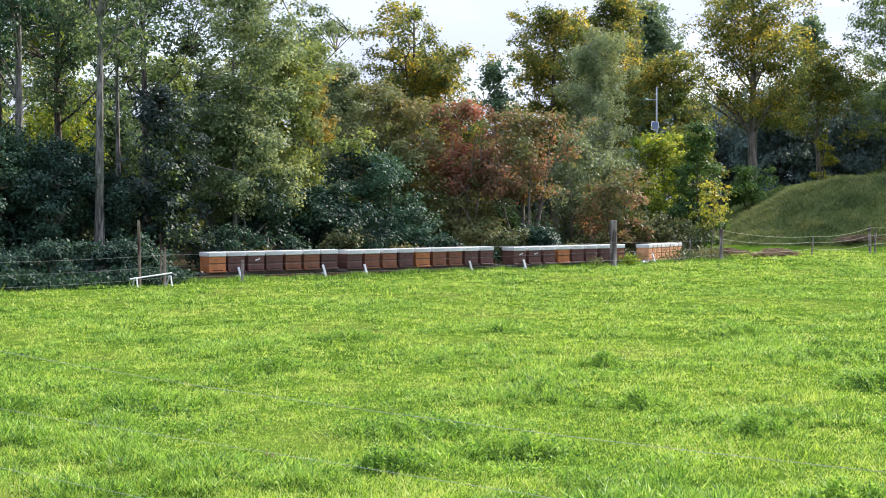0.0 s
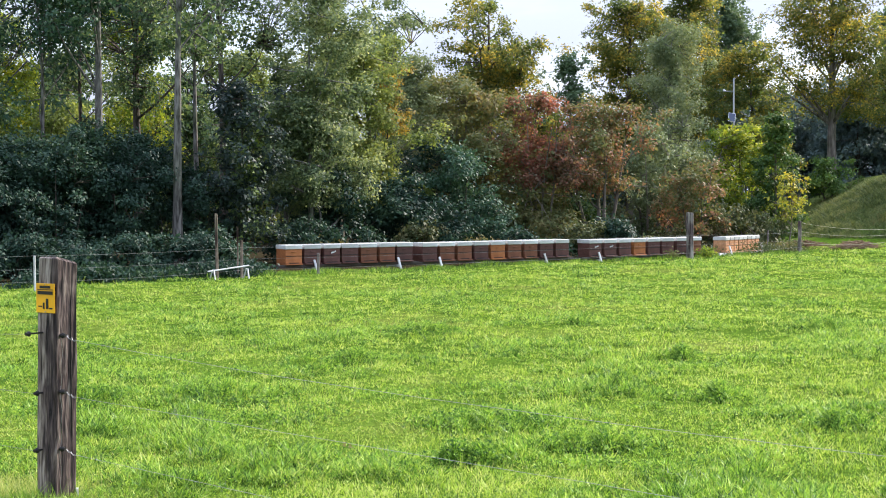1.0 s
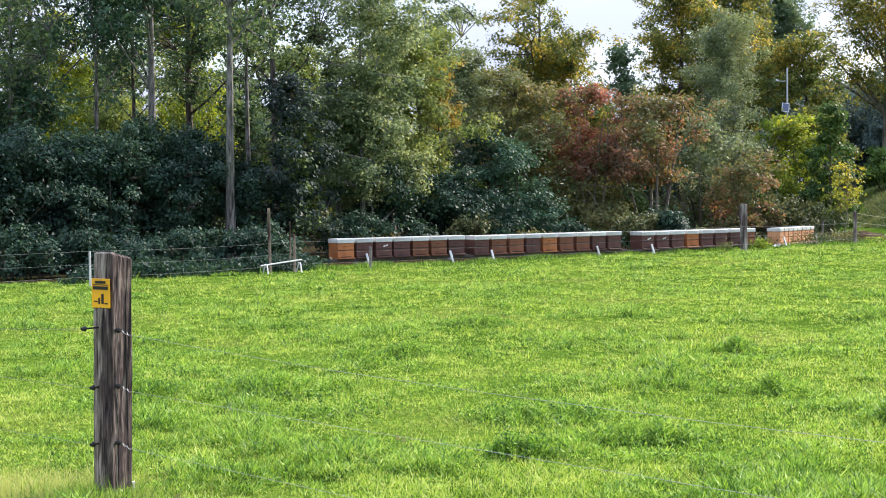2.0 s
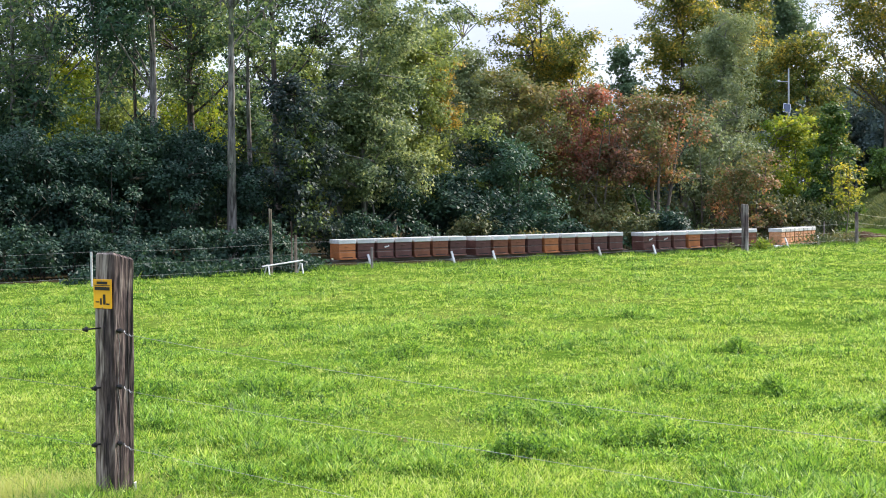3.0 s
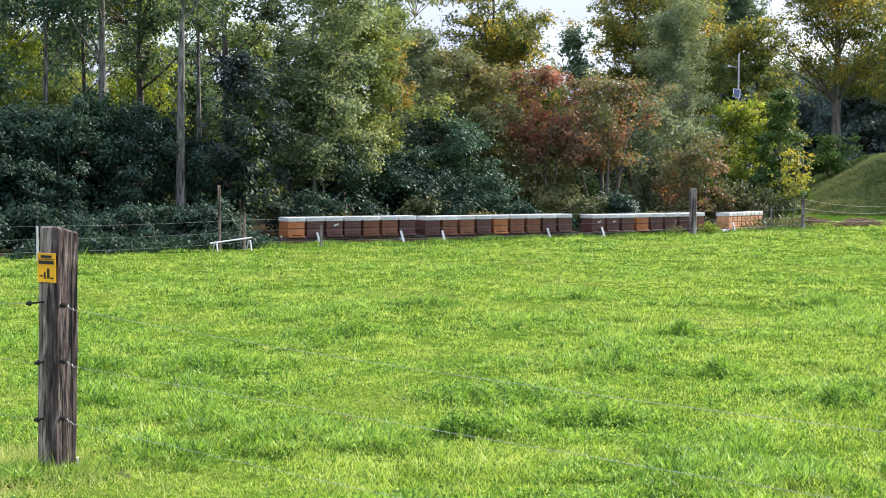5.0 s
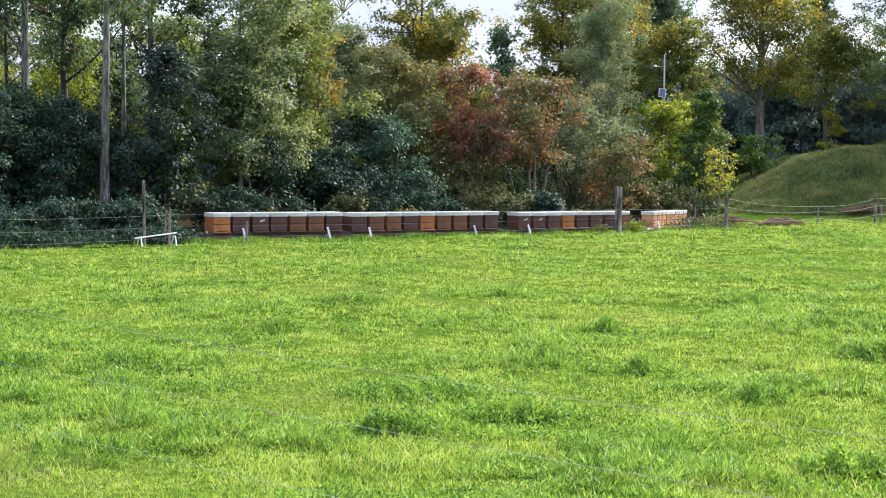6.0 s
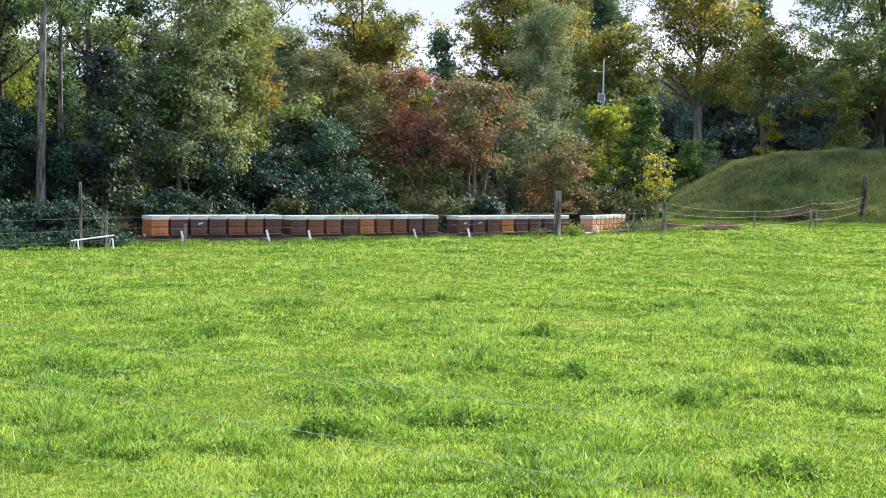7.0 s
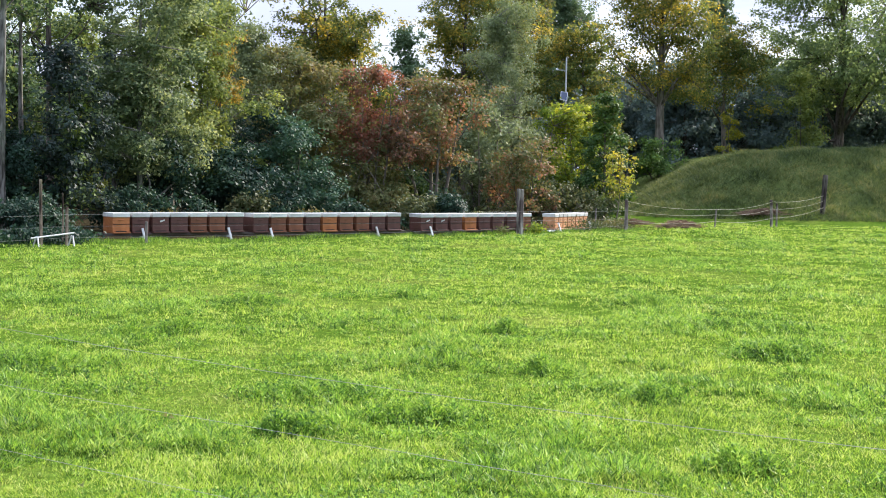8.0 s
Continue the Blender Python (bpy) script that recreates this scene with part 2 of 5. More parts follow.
def old_sleeper(name):
    """Split oak: grey weathered skin, dark tarry stains, fine grain along its length."""
    m, n, l, b = material(name, 0.85, 0.0, 0.25)
    fine = noise_node(n, l, 110.0, 7.0, "Object", (1, 1, 0.09))
    coarse = noise_node(n, l, 42.0, 7.0, "Object", (1, 1, 0.13))
    coarse.inputs["Distortion"].default_value = 0.35
    stain = noise_node(n, l, 9.0, 6.0, "Object", (1, 1, 0.4))
    skin = ramp(n, [(0.34, (0.10, 0.078, 0.066)), (0.5, (0.22, 0.18, 0.152)), (0.68, (0.38, 0.33, 0.285))])
    l.new(coarse.outputs["Fac"], skin.inputs["Fac"])
    tar = ramp(n, [(0.36, (0.022, 0.016, 0.017)), (0.54, (0.085, 0.062, 0.056)), (0.7, (0.23, 0.19, 0.165))])
    l.new(coarse.outputs["Fac"], tar.inputs["Fac"])
    where = ramp(n, [(0.42, (0, 0, 0)), (0.56, (1, 1, 1))])
    spot = n.new("ShaderNodeSeparateXYZ")
    l.new(n.new("ShaderNodeTexCoord").outputs["Object"], spot.inputs[0])
    bias = n.new("ShaderNodeMath")          # more tar towards the -y face
    bias.operation = "MULTIPLY_ADD"
    bias.inputs[1].default_value = -2.4
    l.new(spot.outputs["Y"], bias.inputs[0])
    crown = n.new("ShaderNodeMapRange")    # less tar towards the head of the post
    crown.inputs["From Min"].default_value, crown.inputs["From Max"].default_value = 0.9, 1.3
    crown.inputs["To Min"].default_value, crown.inputs["To Max"].default_value = 0.0, 0.16
    l.new(spot.outputs["Z"], crown.inputs["Value"])
    less_tar = n.new("ShaderNodeMath")
    less_tar.operation = "SUBTRACT"
    l.new(stain.outputs["Fac"], less_tar.inputs[0])
    l.new(crown.outputs["Result"], less_tar.inputs[1])
    l.new(less_tar.outputs[0], bias.inputs[2])
    l.new(bias.outputs[0], where.inputs["Fac"])
    both = mix_colour(n, l, where.outputs["Color"], skin.outputs["Color"], tar.outputs["Color"])
    line = ramp(n, [(0.36, (0.42, 0.38, 0.35)), (0.5, (0.9, 0.88, 0.85)), (0.66, (1.2, 1.2, 1.18))])
    l.new(fine.outputs["Fac"], line.inputs["Fac"])
    whole = mix_colour(n, l, 1.0, both, line.outputs["Color"], "MULTIPLY")
    split = ramp(n, [(0.32, (0.12, 0.1, 0.1)), (0.37, (1, 1, 1))])
    l.new(coarse.outputs["Fac"], split.inputs["Fac"])
    l.new(mix_colour(n, l, 1.0, whole, split.outputs["Color"], "MULTIPLY"), b.inputs["Base Color"])
    bumped(n, l, b, coarse.outputs["Fac"], 1.0, 0.02)
    return m


SLEEPER = old_sleeper("weathered_oak")
GREY_WOOD = weathered_wood("grey_post_wood", (0.12, 0.11, 0.10), (0.30, 0.28, 0.25), (0.46, 0.43, 0.39), 40.0)
DARK_WOOD = weathered_wood("dark_post_wood", (0.04, 0.035, 0.03), (0.11, 0.10, 0.09), (0.2, 0.18, 0.16), 40.0)
POLE_WOOD = weathered_wood("pale_pole_wood", (0.16, 0.13, 0.10), (0.34, 0.28, 0.21), (0.5, 0.43, 0.34), 30.0)


def painted(name, colour, rough=0.6, wear=0.25):
    m, n, l, b = material(name, rough, 0.0, 0.35)
    t = noise_node(n, l, 22.0, 5.0, "Object", (0.25, 1, 1))
    big = noise_node(n, l, 3.0, 3.0, "Object")
    lo = tuple(c * (1 - wear) for c in colour)
    hi = tuple(min(1, c * (1 + wear * 0.7)) for c in colour)
    r = ramp(n, [(0.3, lo), (0.7, hi)])
    l.new(t.outputs["Fac"], r.inputs["Fac"])
    d = ramp(n, [(0.35, (0.75, 0.73, 0.7)), (0.6, (1, 1, 1))])
    l.new(big.outputs["Fac"], d.inputs["Fac"])
    base = mix_colour(n, l, 1.0, r.outputs["Color"], d.outputs["Color"], "MULTIPLY")
    info = n.new("ShaderNodeObjectInfo")
    shade = ramp(n, [(0.0, (0.82, 0.8, 0.8)), (1.0, (1.12, 1.1, 1.08))])
    l.new(info.outputs["Random"], shade.inputs["Fac"])
    l.new(mix_colour(n, l, 1.0, base, shade.outputs["Color"], "MULTIPLY"), b.inputs["Base Color"])
    bumped(n, l, b, t.outputs["Fac"], 0.3, 0.004)
    return m


HIVE_BROWN = painted("hive_red_brown", (0.115, 0.05, 0.042))
HIVE_ORANGE = painted("hive_orange_wood", (0.44, 0.16, 0.055))
# lighter copy of the orange wood: strong sun on the fronts, put into the colour
HIVE_SUNLIT = painted("hive_sunlit_wood", (0.60, 0.30, 0.15))
HIVE_TAN = painted("hive_tan_wood", (0.21, 0.08, 0.042))
LID_WHITE = painted("hive_lid_sheet", (0.66, 0.70, 0.70), 0.35, 0.1)
WHITE_PAINT = painted("white_paint", (0.60, 0.62, 0.63), 0.5, 0.12)
RAIL_DARK = painted("stand_dark_timber", (0.09, 0.075, 0.065), 0.8)
SIGN_YELLOW = painted("sign_yellow", (0.80, 0.40, 0.012), 0.4, 0.08)
BLACK = painted("black_plastic", (0.018, 0.017, 0.016), 0.5, 0.2)
METAL = material("galvanised_wire", 0.45, 0.85, 0.5)[0]
METAL.node_tree.nodes["Principled BSDF"].inputs["Base Color"].default_value = (0.34, 0.34, 0.34, 1)
POLYWIRE = painted("pale_fence_cord", (0.27, 0.29, 0.28), 0.6, 0.15)
ROPE = painted("straw_fence_rope", (0.56, 0.58, 0.40), 0.7, 0.2)
PANEL = material("solar_cells", 0.15, 0.0, 0.6)[0]
PANEL.node_tree.nodes["Principled BSDF"].inputs["Base Color"].default_value = (0.03, 0.05, 0.10, 1)
ALU = material("mast_aluminium", 0.4, 0.7, 0.5)[0]
ALU.node_tree.nodes["Principled BSDF"].inputs["Base Color"].default_value = (0.5, 0.51, 0.53, 1)
SOIL = painted("dry_cut_brush", (0.22, 0.15, 0.095), 0.95, 0.45)

# ---- mesh helpers ----


def fast_mesh(name, verts, faces, mat):
    """A mesh from arrays: verts (n, 3), faces (m, 3 or 4)."""
    verts, faces = np.asarray(verts, np.float32), np.asarray(faces, np.int32)
    me = bpy.data.meshes.new(name)
    k = faces.shape[1]
    me.vertices.add(len(verts))
    me.vertices.foreach_set("co", verts.ravel())
    me.loops.add(faces.size)
    me.loops.foreach_set("vertex_index", faces.ravel())
    me.polygons.add(len(faces))
    me.polygons.foreach_set("loop_start", np.arange(0, faces.size, k, dtype=np.int32))
    me.polygons.foreach_set("loop_total", np.full(len(faces), k, np.int32))
    me.update(calc_edges=True)
    me.materials.append(mat)
    return me


def under(ob, parent):
    ob.parent = parent
    return ob


def part(name, bm, mat, parent=None, label=""):
    me = bpy.data.meshes.new(name)
    bm.to_mesh(me)
    bm.free()
    me.materials.append(mat)
    ob = new(name, me)
    if parent is not None:
        ob.parent = parent
    return tagged(ob, label)


def box(bm, size, centre=(0, 0, 0), m=None, bevel=0.0):
    """Adds a bevelled box to bm."""
    made = bmesh.ops.create_cube(bm, size=1.0)["verts"]
    mt = Matrix.Translation(centre) @ Matrix.Diagonal((*size, 1))
    bmesh.ops.transform(bm, matrix=(m @ mt) if m is not None else mt, verts=made)
    if bevel:
        edges = list({e for v in made for e in v.link_edges})
        bmesh.ops.bevel(bm, geom=edges, offset=bevel, segments=1, affect="EDGES")
    return bm


def tube_arrays(points, radii, sides=6, start=0):
    """Vertices and quads of a tapered tube along points."""
    pts = np.asarray(points, float)
    n = len(pts)
    d = np.gradient(pts, axis=0)
    d /= np.linalg.norm(d, axis=1)[:, None] + 1e-9
    ref = np.array([0.0, 0.0, 1.0]) if abs(d[0, 2]) < 0.8 else np.array([1.0, 0.0, 0.0])
    a = np.cross(d, ref)
    a /= np.linalg.norm(a, axis=1)[:, None] + 1e-9
    b = np.cross(d, a)
    ang = np.linspace(0, 2 * math.pi, sides, endpoint=False)
    ring = a[:, None, :] * np.cos(ang)[None, :, None] + b[:, None, :] * np.sin(ang)[None, :, None]
    v = (pts[:, None, :] + ring * np.asarray(radii, float)[:, None, None]).reshape(-1, 3)
    i, j = np.meshgrid(np.arange(n - 1), np.arange(sides), indexing="ij")
    k = (j + 1) % sides
    f = np.stack([i * sides + j, i * sides + k, (i + 1) * sides + k, (i + 1) * sides + j], -1).reshape(-1, 4)
    return v, f + start


def tubes_mesh(name, runs, mat, sides=6):
    vs, fs, at = [], [], 0
    for pts, rad in runs:
        v, f = tube_arrays(pts, rad, sides if rad[0] > 0.03 or sides < 5 else 3, at)
        vs.append(v)
        fs.append(f)
        at += len(v)
    return fast_mesh(name, np.concatenate(vs), np.concatenate(fs), mat)


# ---- ground: one sheet with gentle bumps and the grassed mound ----


def smooth(a):
    a = np.clip(a, 0, 1)
    return a * a * (3 - 2 * a)


def ground_height(x, y):
    x, y = np.asarray(x, float), np.asarray(y, float)
    near = np.exp(-((x * x + y * y) / 90.0 ** 2))
    bumps = 0.035 * np.sin(x * 0.9 + 0.4 * y) * np.sin(0.55 * y - 0.3 * x + 1.0) + 0.02 * np.sin(2.3 * x + 1.1) * np.sin(1.7 * y)
    bumps = bumps * near * smooth((y - 9) / 6)
    mx = smooth((x - 9.6) / 6.2)
    my = smooth((y - 51.0) / 7.0) * (1 - 0.5 * smooth((y - 66.0) / 10.0))
    mound = (2.42 + 0.06 * np.clip(x - 14.0, 0, 12)) * mx * my * (1 + 0.02 * np.sin(x * 0.8) + 0.015 * np.sin(x * 2.1 + y))
    far = 0.8 * smooth((y - 62) / 20) * (1 - smooth((y - 140) / 60))
    return bumps + np.maximum(mound, far * 0.6)


def gz(x, y):
    return float(ground_height(x, y))


def axis(lo, hi, fine_lo, fine_hi, step):
    inner = np.arange(fine_lo, fine_hi + step * 0.5, step)
    lower = fine_lo - np.geomspace(step, fine_lo - lo, 14)[::-1]
    upper = fine_hi + np.geomspace(step, hi - fine_hi, 14)
    return np.concatenate([lower, inner, upper])


gx, gy = axis(-1500, 1500, -30, 40, 0.5), axis(-800, 2500, 2, 80, 0.5)
XX, YY = np.meshgrid(gx, gy, indexing="ij")
GV = np.stack([XX, YY, ground_height(XX, YY)], -1).reshape(-1, 3)
ii, jj = np.meshgrid(np.arange(len(gx) - 1), np.arange(len(gy) - 1), indexing="ij")
base = ii * len(gy) + jj
GF = np.stack([base, base + len(gy), base + len(gy) + 1, base + 1], -1).reshape(-1, 4)
ground_mesh = fast_mesh("ground", GV, GF, ground_material())
ground_mesh.shade_smooth()
ground = tagged(new("ground", ground_mesh), "bright green uneven pasture with a grassed mound", "ground", kind="structure")

# ---- trees ----
rng = np.random.default_rng(7)


def leaves(centres, radius, per, size, droop=0.0, flat=0.75):
    """Pointed leaves scattered round cluster centres. Returns vertices and faces."""
    n = len(centres) * per
    c = np.repeat(centres, per, 0)
    off = rng.normal(size=(n, 3)) * (radius * np.array([1, 1, flat]))
    off[:, 2] -= droop * np.abs(rng.normal(size=n))
    p = c + off
    d = rng.normal(size=(n, 3))
    d[:, 2] -= 0.5 + droop
    d /= np.linalg.norm(d, axis=1)[:, None]
    u = rng.normal(size=(n, 3))
    s = np.cross(d, u)
    s /= np.linalg.norm(s, axis=1)[:, None] + 1e-9
    ln = size * rng.uniform(0.65, 1.35, n)[:, None]
    wd = ln * rng.uniform(0.34, 0.5, n)[:, None]
    v = np.stack([p - s * wd, p + s * wd, p + d * ln], 1).reshape(-1, 3)
    return v, np.arange(3 * n).reshape(-1, 3)


def bend(a, b, wander, n=6):
    t = np.linspace(0, 1, n)[:, None]
    mid = rng.normal(size=3) * wander
    return a + (b - a) * t + mid * np.sin(math.pi * t) + np.array([0, 0, 1.0]) * (np.sin(math.pi * t) * wander * 0.4)


def clump_leaves(centres, radii, outward, counts, size, droop, flat=0.7):
    """Leaves laid like roof tiles over small clumps, so that each clump has a lit and a shaded side."""
    k = np.repeat(np.arange(len(centres)), counts)
    n = len(k)
    d = rng.normal(size=(n, 3))
    d /= np.linalg.norm(d, axis=1)[:, None]
    r = radii[k] * rng.uniform(0.05, 1.0, n) ** 0.5 * np.exp(rng.normal(size=n) * 0.26)
    p = centres[k] + d * r[:, None] * np.array([1, 1, flat])
    p[:, 2] -= droop * radii[k] * np.abs(rng.normal(size=n)) * 1.6
    nor = d * 0.45 + outward[k] * 0.3 + np.array([0, 0, 0.45]) + rng.normal(size=(n, 3)) * 0.5
    nor /= np.linalg.norm(nor, axis=1)[:, None]
    t = np.cross(nor, rng.normal(size=(n, 3)))
    t[:, 2] -= droop * 1.5
    t /= np.linalg.norm(t, axis=1)[:, None] + 1e-9
    t *= np.where((t[:, 2] > 0) & (rng.random(n) < 0.7), -1.0, 1.0)[:, None]
    s = np.cross(nor, t)
    ln = size * rng.uniform(0.6, 1.4, n)[:, None]
    wd = ln * rng.uniform(0.30, 0.48, n)[:, None] * (1 - 0.45 * min(1.0, droop))
    v = np.stack([p - s * wd, p + s * wd, p + t * ln], 1).reshape(-1, 3)
    return v, np.arange(3 * n).reshape(-1, 3)


def tree(name, label, x, y, height, width, crown_base, leaf, bark=BARK_DARK, trunk=0.16, size=0.11,
         density=520, lobes=11, droop=0.0, top=0.5, lean=0.0, stems=1, group="", category="tree", gaps=0.9, clump=1.0, core=1.0):
    """A tree or shrub: tapered stems, limbs, twigs to each clump of the crown, leaves on the clumps.
    top: how far the crown narrows upwards (0 none, 1 to a point); gaps: fewer holes when larger."""
    global rng
    rng = np.random.default_rng(int(abs(x) * 1000 + y * 77))
    z = gz(x, y) - 0.05
    root = new(name)
    root.location = (x, y, z)
    tagged(root, label, category, group)
    ch = height - crown_base
    tops = []
    for s in range(stems):
        a = rng.uniform(0, 6.28) if stems == 1 else 6.28 * (s + rng.uniform(0, 0.6)) / stems
        foot = np.array([math.cos(a), math.sin(a), 0]) * (0.0 if stems == 1 else 0.07 * width * rng.uniform(0.5, 1))
        head = foot * (1 + (stems > 1) * 3.6) + np.array([lean, rng.normal() * 0.15, crown_base + ch * (0.88 if stems == 1 else rng.uniform(0.55, 0.85))])
        pts = bend(foot, head, 0.06 + 0.012 * height, 12)
        r = trunk * (1 if stems == 1 else 0.62)
        flare = np.array([0.3 * r] + [0.06 * r] + [0] * 10)
        tops.append((pts, r * (1 - 0.85 * np.linspace(0, 1, 12)) + flare))
    # clump centres within an uneven crown
    cr = (0.17 + 0.043 * width) * clump
    ph = rng.uniform(0, 6.28, 6)

    def reach(f, az):
        prof = (0.5 + 0.5 * smooth(f / 0.32)) if crown_base > 0.5 else (0.85 + 0.15 * smooth(f / 0.3))
        prof = prof * (1 - top * f ** 1.5) * np.sqrt(np.maximum(0.04, 1 - f ** 6))
        return width * 0.5 * prof * (0.9 + 0.15 * np.sin(2 * az + ph[0] + 5 * f) + 0.15 * np.sin(3 * az + ph[1] - 9 * f) + 0.17 * np.sin(az + ph[2] + 14 * f))

    want = int(np.clip(0.62 * width * width * ch * (1 - 0.45 * top) / (2.5 * cr ** 3) * 0.42, 16, 420))
    m = want * 7
    ends = max(5, lobes)
    ef = (np.arange(ends) + rng.uniform(0.1, 0.9, ends)) / ends
    ea = np.arange(ends) * 2.4 + rng.uniform(-0.6, 0.6, ends)
    er = reach(ef, ea) * rng.uniform(0.55, 1.0, ends)
    tip = np.stack([np.cos(ea) * er, np.sin(ea) * er, ef * ch], 1)[rng.integers(ends, size=m)]
    tip += rng.normal(size=(m, 3)) * np.array([1, 1, 0.75]) * (0.10 * width + min(0.1, 0.1 * width))
    f = rng.uniform(0.0, 1.0, m)
    az = rng.uniform(0, 6.28, m)
    rr = np.maximum(0.05, reach(f, az) - cr * 0.3) * rng.uniform(0.04, 1.0, m) ** 0.55
    even = np.stack([np.cos(az) * rr, np.sin(az) * rr, f * ch], 1)
    q = np.where((rng.random(m) < 0.62)[:, None], tip, even)
    f = np.clip(q[:, 2] / ch, 0, 1)
    q[:, 0] += lean * f
    q[:, 2] = crown_base + cr * 0.4 + f * (ch - cr * 0.9)
    g = 2.6 / (0.34 * min(width, 4.0) + 0.3)
    hole = np.sin(q[:, 0] * g + ph[3]) + np.sin(q[:, 2] * g * 0.9 + ph[4]) + np.sin(q[:, 1] * g + ph[5])
    q = q[hole > -gaps - 0.35]
    kept = []
    for c in q:
        if len(kept) >= want:
            break
        if not kept or np.min(((np.array(kept) - c) ** 2).sum(1)) > (cr * 0.72) ** 2:
            kept.append(c)
    cl = np.array(kept)
    rad = cr * rng.uniform(0.5, 1.35, len(cl))
    # limbs to some of the clumps, twigs from the limbs to the rest
    order = rng.permutation(len(cl))
    limb_ids = order[:min(lobes + 2, len(cl))]
    limbs, spots, owner = [], [], []
    for i in limb_ids:
        c = cl[i]
        which = int(np.argmin([np.min(np.linalg.norm(t[0][:, :2] - c[:2], axis=1)) for t in tops]))
        pts, rads = tops[which]
        away = float(np.hypot(c[0], c[1]))
        lim = int(np.argmin(np.abs(pts[:, 2] - max(c[2] - 0.9 * away - 0.2, crown_base * 0.72))))
        lim = min(lim, len(pts) - 2)
        k = bend(pts[lim], c, 0.05 * width, 7)
        limbs.append((which, [(k, np.linspace(rads[lim] * 0.42, 0.01, 7))]))
        spots.append(k[2:])
        owner += [len(limbs) - 1] * 5
    along = np.concatenate([k[3:5] for k in spots])        # sprays along the limbs
    spots = np.concatenate(spots)
    for i in order[len(limb_ids)::2 if y > 58 else 1]:
        j = int(np.argmin(((spots - cl[i]) ** 2).sum(1) + 0.4 * np.maximum(0, spots[:, 2] - cl[i][2]) ** 2))
        limbs[owner[j]][1].append((bend(spots[j], cl[i], 0.08 * cr, 3), np.linspace(0.011 + 0.0012 * height, 0.004, 3)))
    if stems == 1:
        runs = [tops[0]] + [r for _w, rs in limbs for r in rs]
        under(new("trunk", tubes_mesh("trunk", runs, bark, 8 if trunk > 0.1 else 5)), root)
    else:
        for s in range(stems):
            stem = under(new("stem", tubes_mesh("stem", [tops[s]], bark, 5)), root)
            for w, rs in limbs:
                if w == s:
                    under(new("branch", tubes_mesh("branch", rs, bark, 5)), stem)
    along = along[along[:, 2] > crown_base * 0.95] + rng.normal(size=3) * cr * 0.2
    cl, rad = np.concatenate([cl, along]), np.concatenate([rad, cr * rng.uniform(0.35, 0.7, len(along))])
    total = max(250, int(width * ch * density * (0.11 / size) ** 1.6 * 1.62))
    size = size * 0.88
    share = rad ** 2 / (rad ** 2).sum()
    outward = cl - np.array([0, 0, crown_base + 0.35 * ch])
    outward /= np.linalg.norm(outward, axis=1)[:, None] + 1e-9
    v, f = clump_leaves(cl, rad, outward, np.maximum(6, (total * share).astype(int)), size, droop)
    n = int(14 * core * len(cl) * min(1.0, width / 2.5))
    if n:
        inner = cl[rng.integers(len(cl), size=n)] * np.array([0.6, 0.6, 1.0]) + rng.normal(size=(n, 3)) * cr * 0.5
        cv, cf = leaves(inner, 0.05, 1, size * 1.2, droop)
        v, f = np.concatenate([v, cv]), np.concatenate([f, cf + len(v)])
    under(new("crown", fast_mesh("crown", v, f, LEAF[leaf])), root)
    return root


# tall woodland over the dark hedge
tree("woodland_tree", "tall slender woodland tree with grey bark and green leaves", -9.96, 34.6, 10.2, 3.0, 4.9, "teal", bark=BARK_GREY, trunk=0.14, lobes=14, top=0.25, group='woodland trees', density=230, gaps=0.2, lean=0.05, core=0.4)
tree("woodland_tree", "tall slender woodland tree with grey bark and green leaves", -7.72, 33.0, 9.8, 2.6, 5.0, "wood", bark=BARK_GREY, trunk=0.125, lobes=14, top=0.25, group='woodland trees', density=170, gaps=0.0, lean=0.18, core=0.4)
tree("woodland_tree", "tall slender woodland tree with grey bark and green leaves", -11.03, 43.0, 11.6, 4.4, 4.4, "wood", bark=BARK_DARK, trunk=0.15, lobes=14, top=0.25, group='woodland trees', density=190, gaps=0.0, lean=0.1, core=0.4)
tree("woodland_tree", "tall slender woodland tree with grey bark and green leaves", -13.29, 45.0, 12.0, 4.0, 5.0, "wood", bark=BARK_DARK, trunk=0.09, lobes=14, top=0.25, group='woodland trees', density=170, gaps=0.0, lean=0.1, core=0.4)
tree("woodland_tree", "tall slender woodland tree with grey bark and green leaves", -8.44, 42.0, 11.4, 3.8, 4.6, "wood", bark=BARK_DARK, trunk=0.13, lobes=14, top=0.25, group='woodland trees', density=210, gaps=0.1, lean=-0.2, core=0.4)
tree("woodland_tree", "tall slender woodland tree with grey bark and green leaves", -11.64, 34.8, 8.6, 2.8, 3.9, "teal", bark=BARK_GREY, trunk=0.07, lobes=14, top=0.25, group='woodland trees', density=170, gaps=0.0, lean=-0.1, core=0.4)
tree("woodland_tree", "tall slender woodland tree with grey bark and green leaves", -15.47, 41.0, 11.0, 4.2, 5.0, "wood", bark=BARK_DARK, trunk=0.13, lobes=14, top=0.25, group='woodland trees', density=170, gaps=0.0, lean=0.1, core=0.4)
tree("woodland_tree", "tall slender woodland tree with grey bark and green leaves", -13.08, 33.0, 10.0, 3.6, 3.4, "wood", bark=BARK_GREY, trunk=0.09, lobes=14, top=0.25, group='woodland trees', density=150, gaps=0.0, lean=0.1, core=0.4)
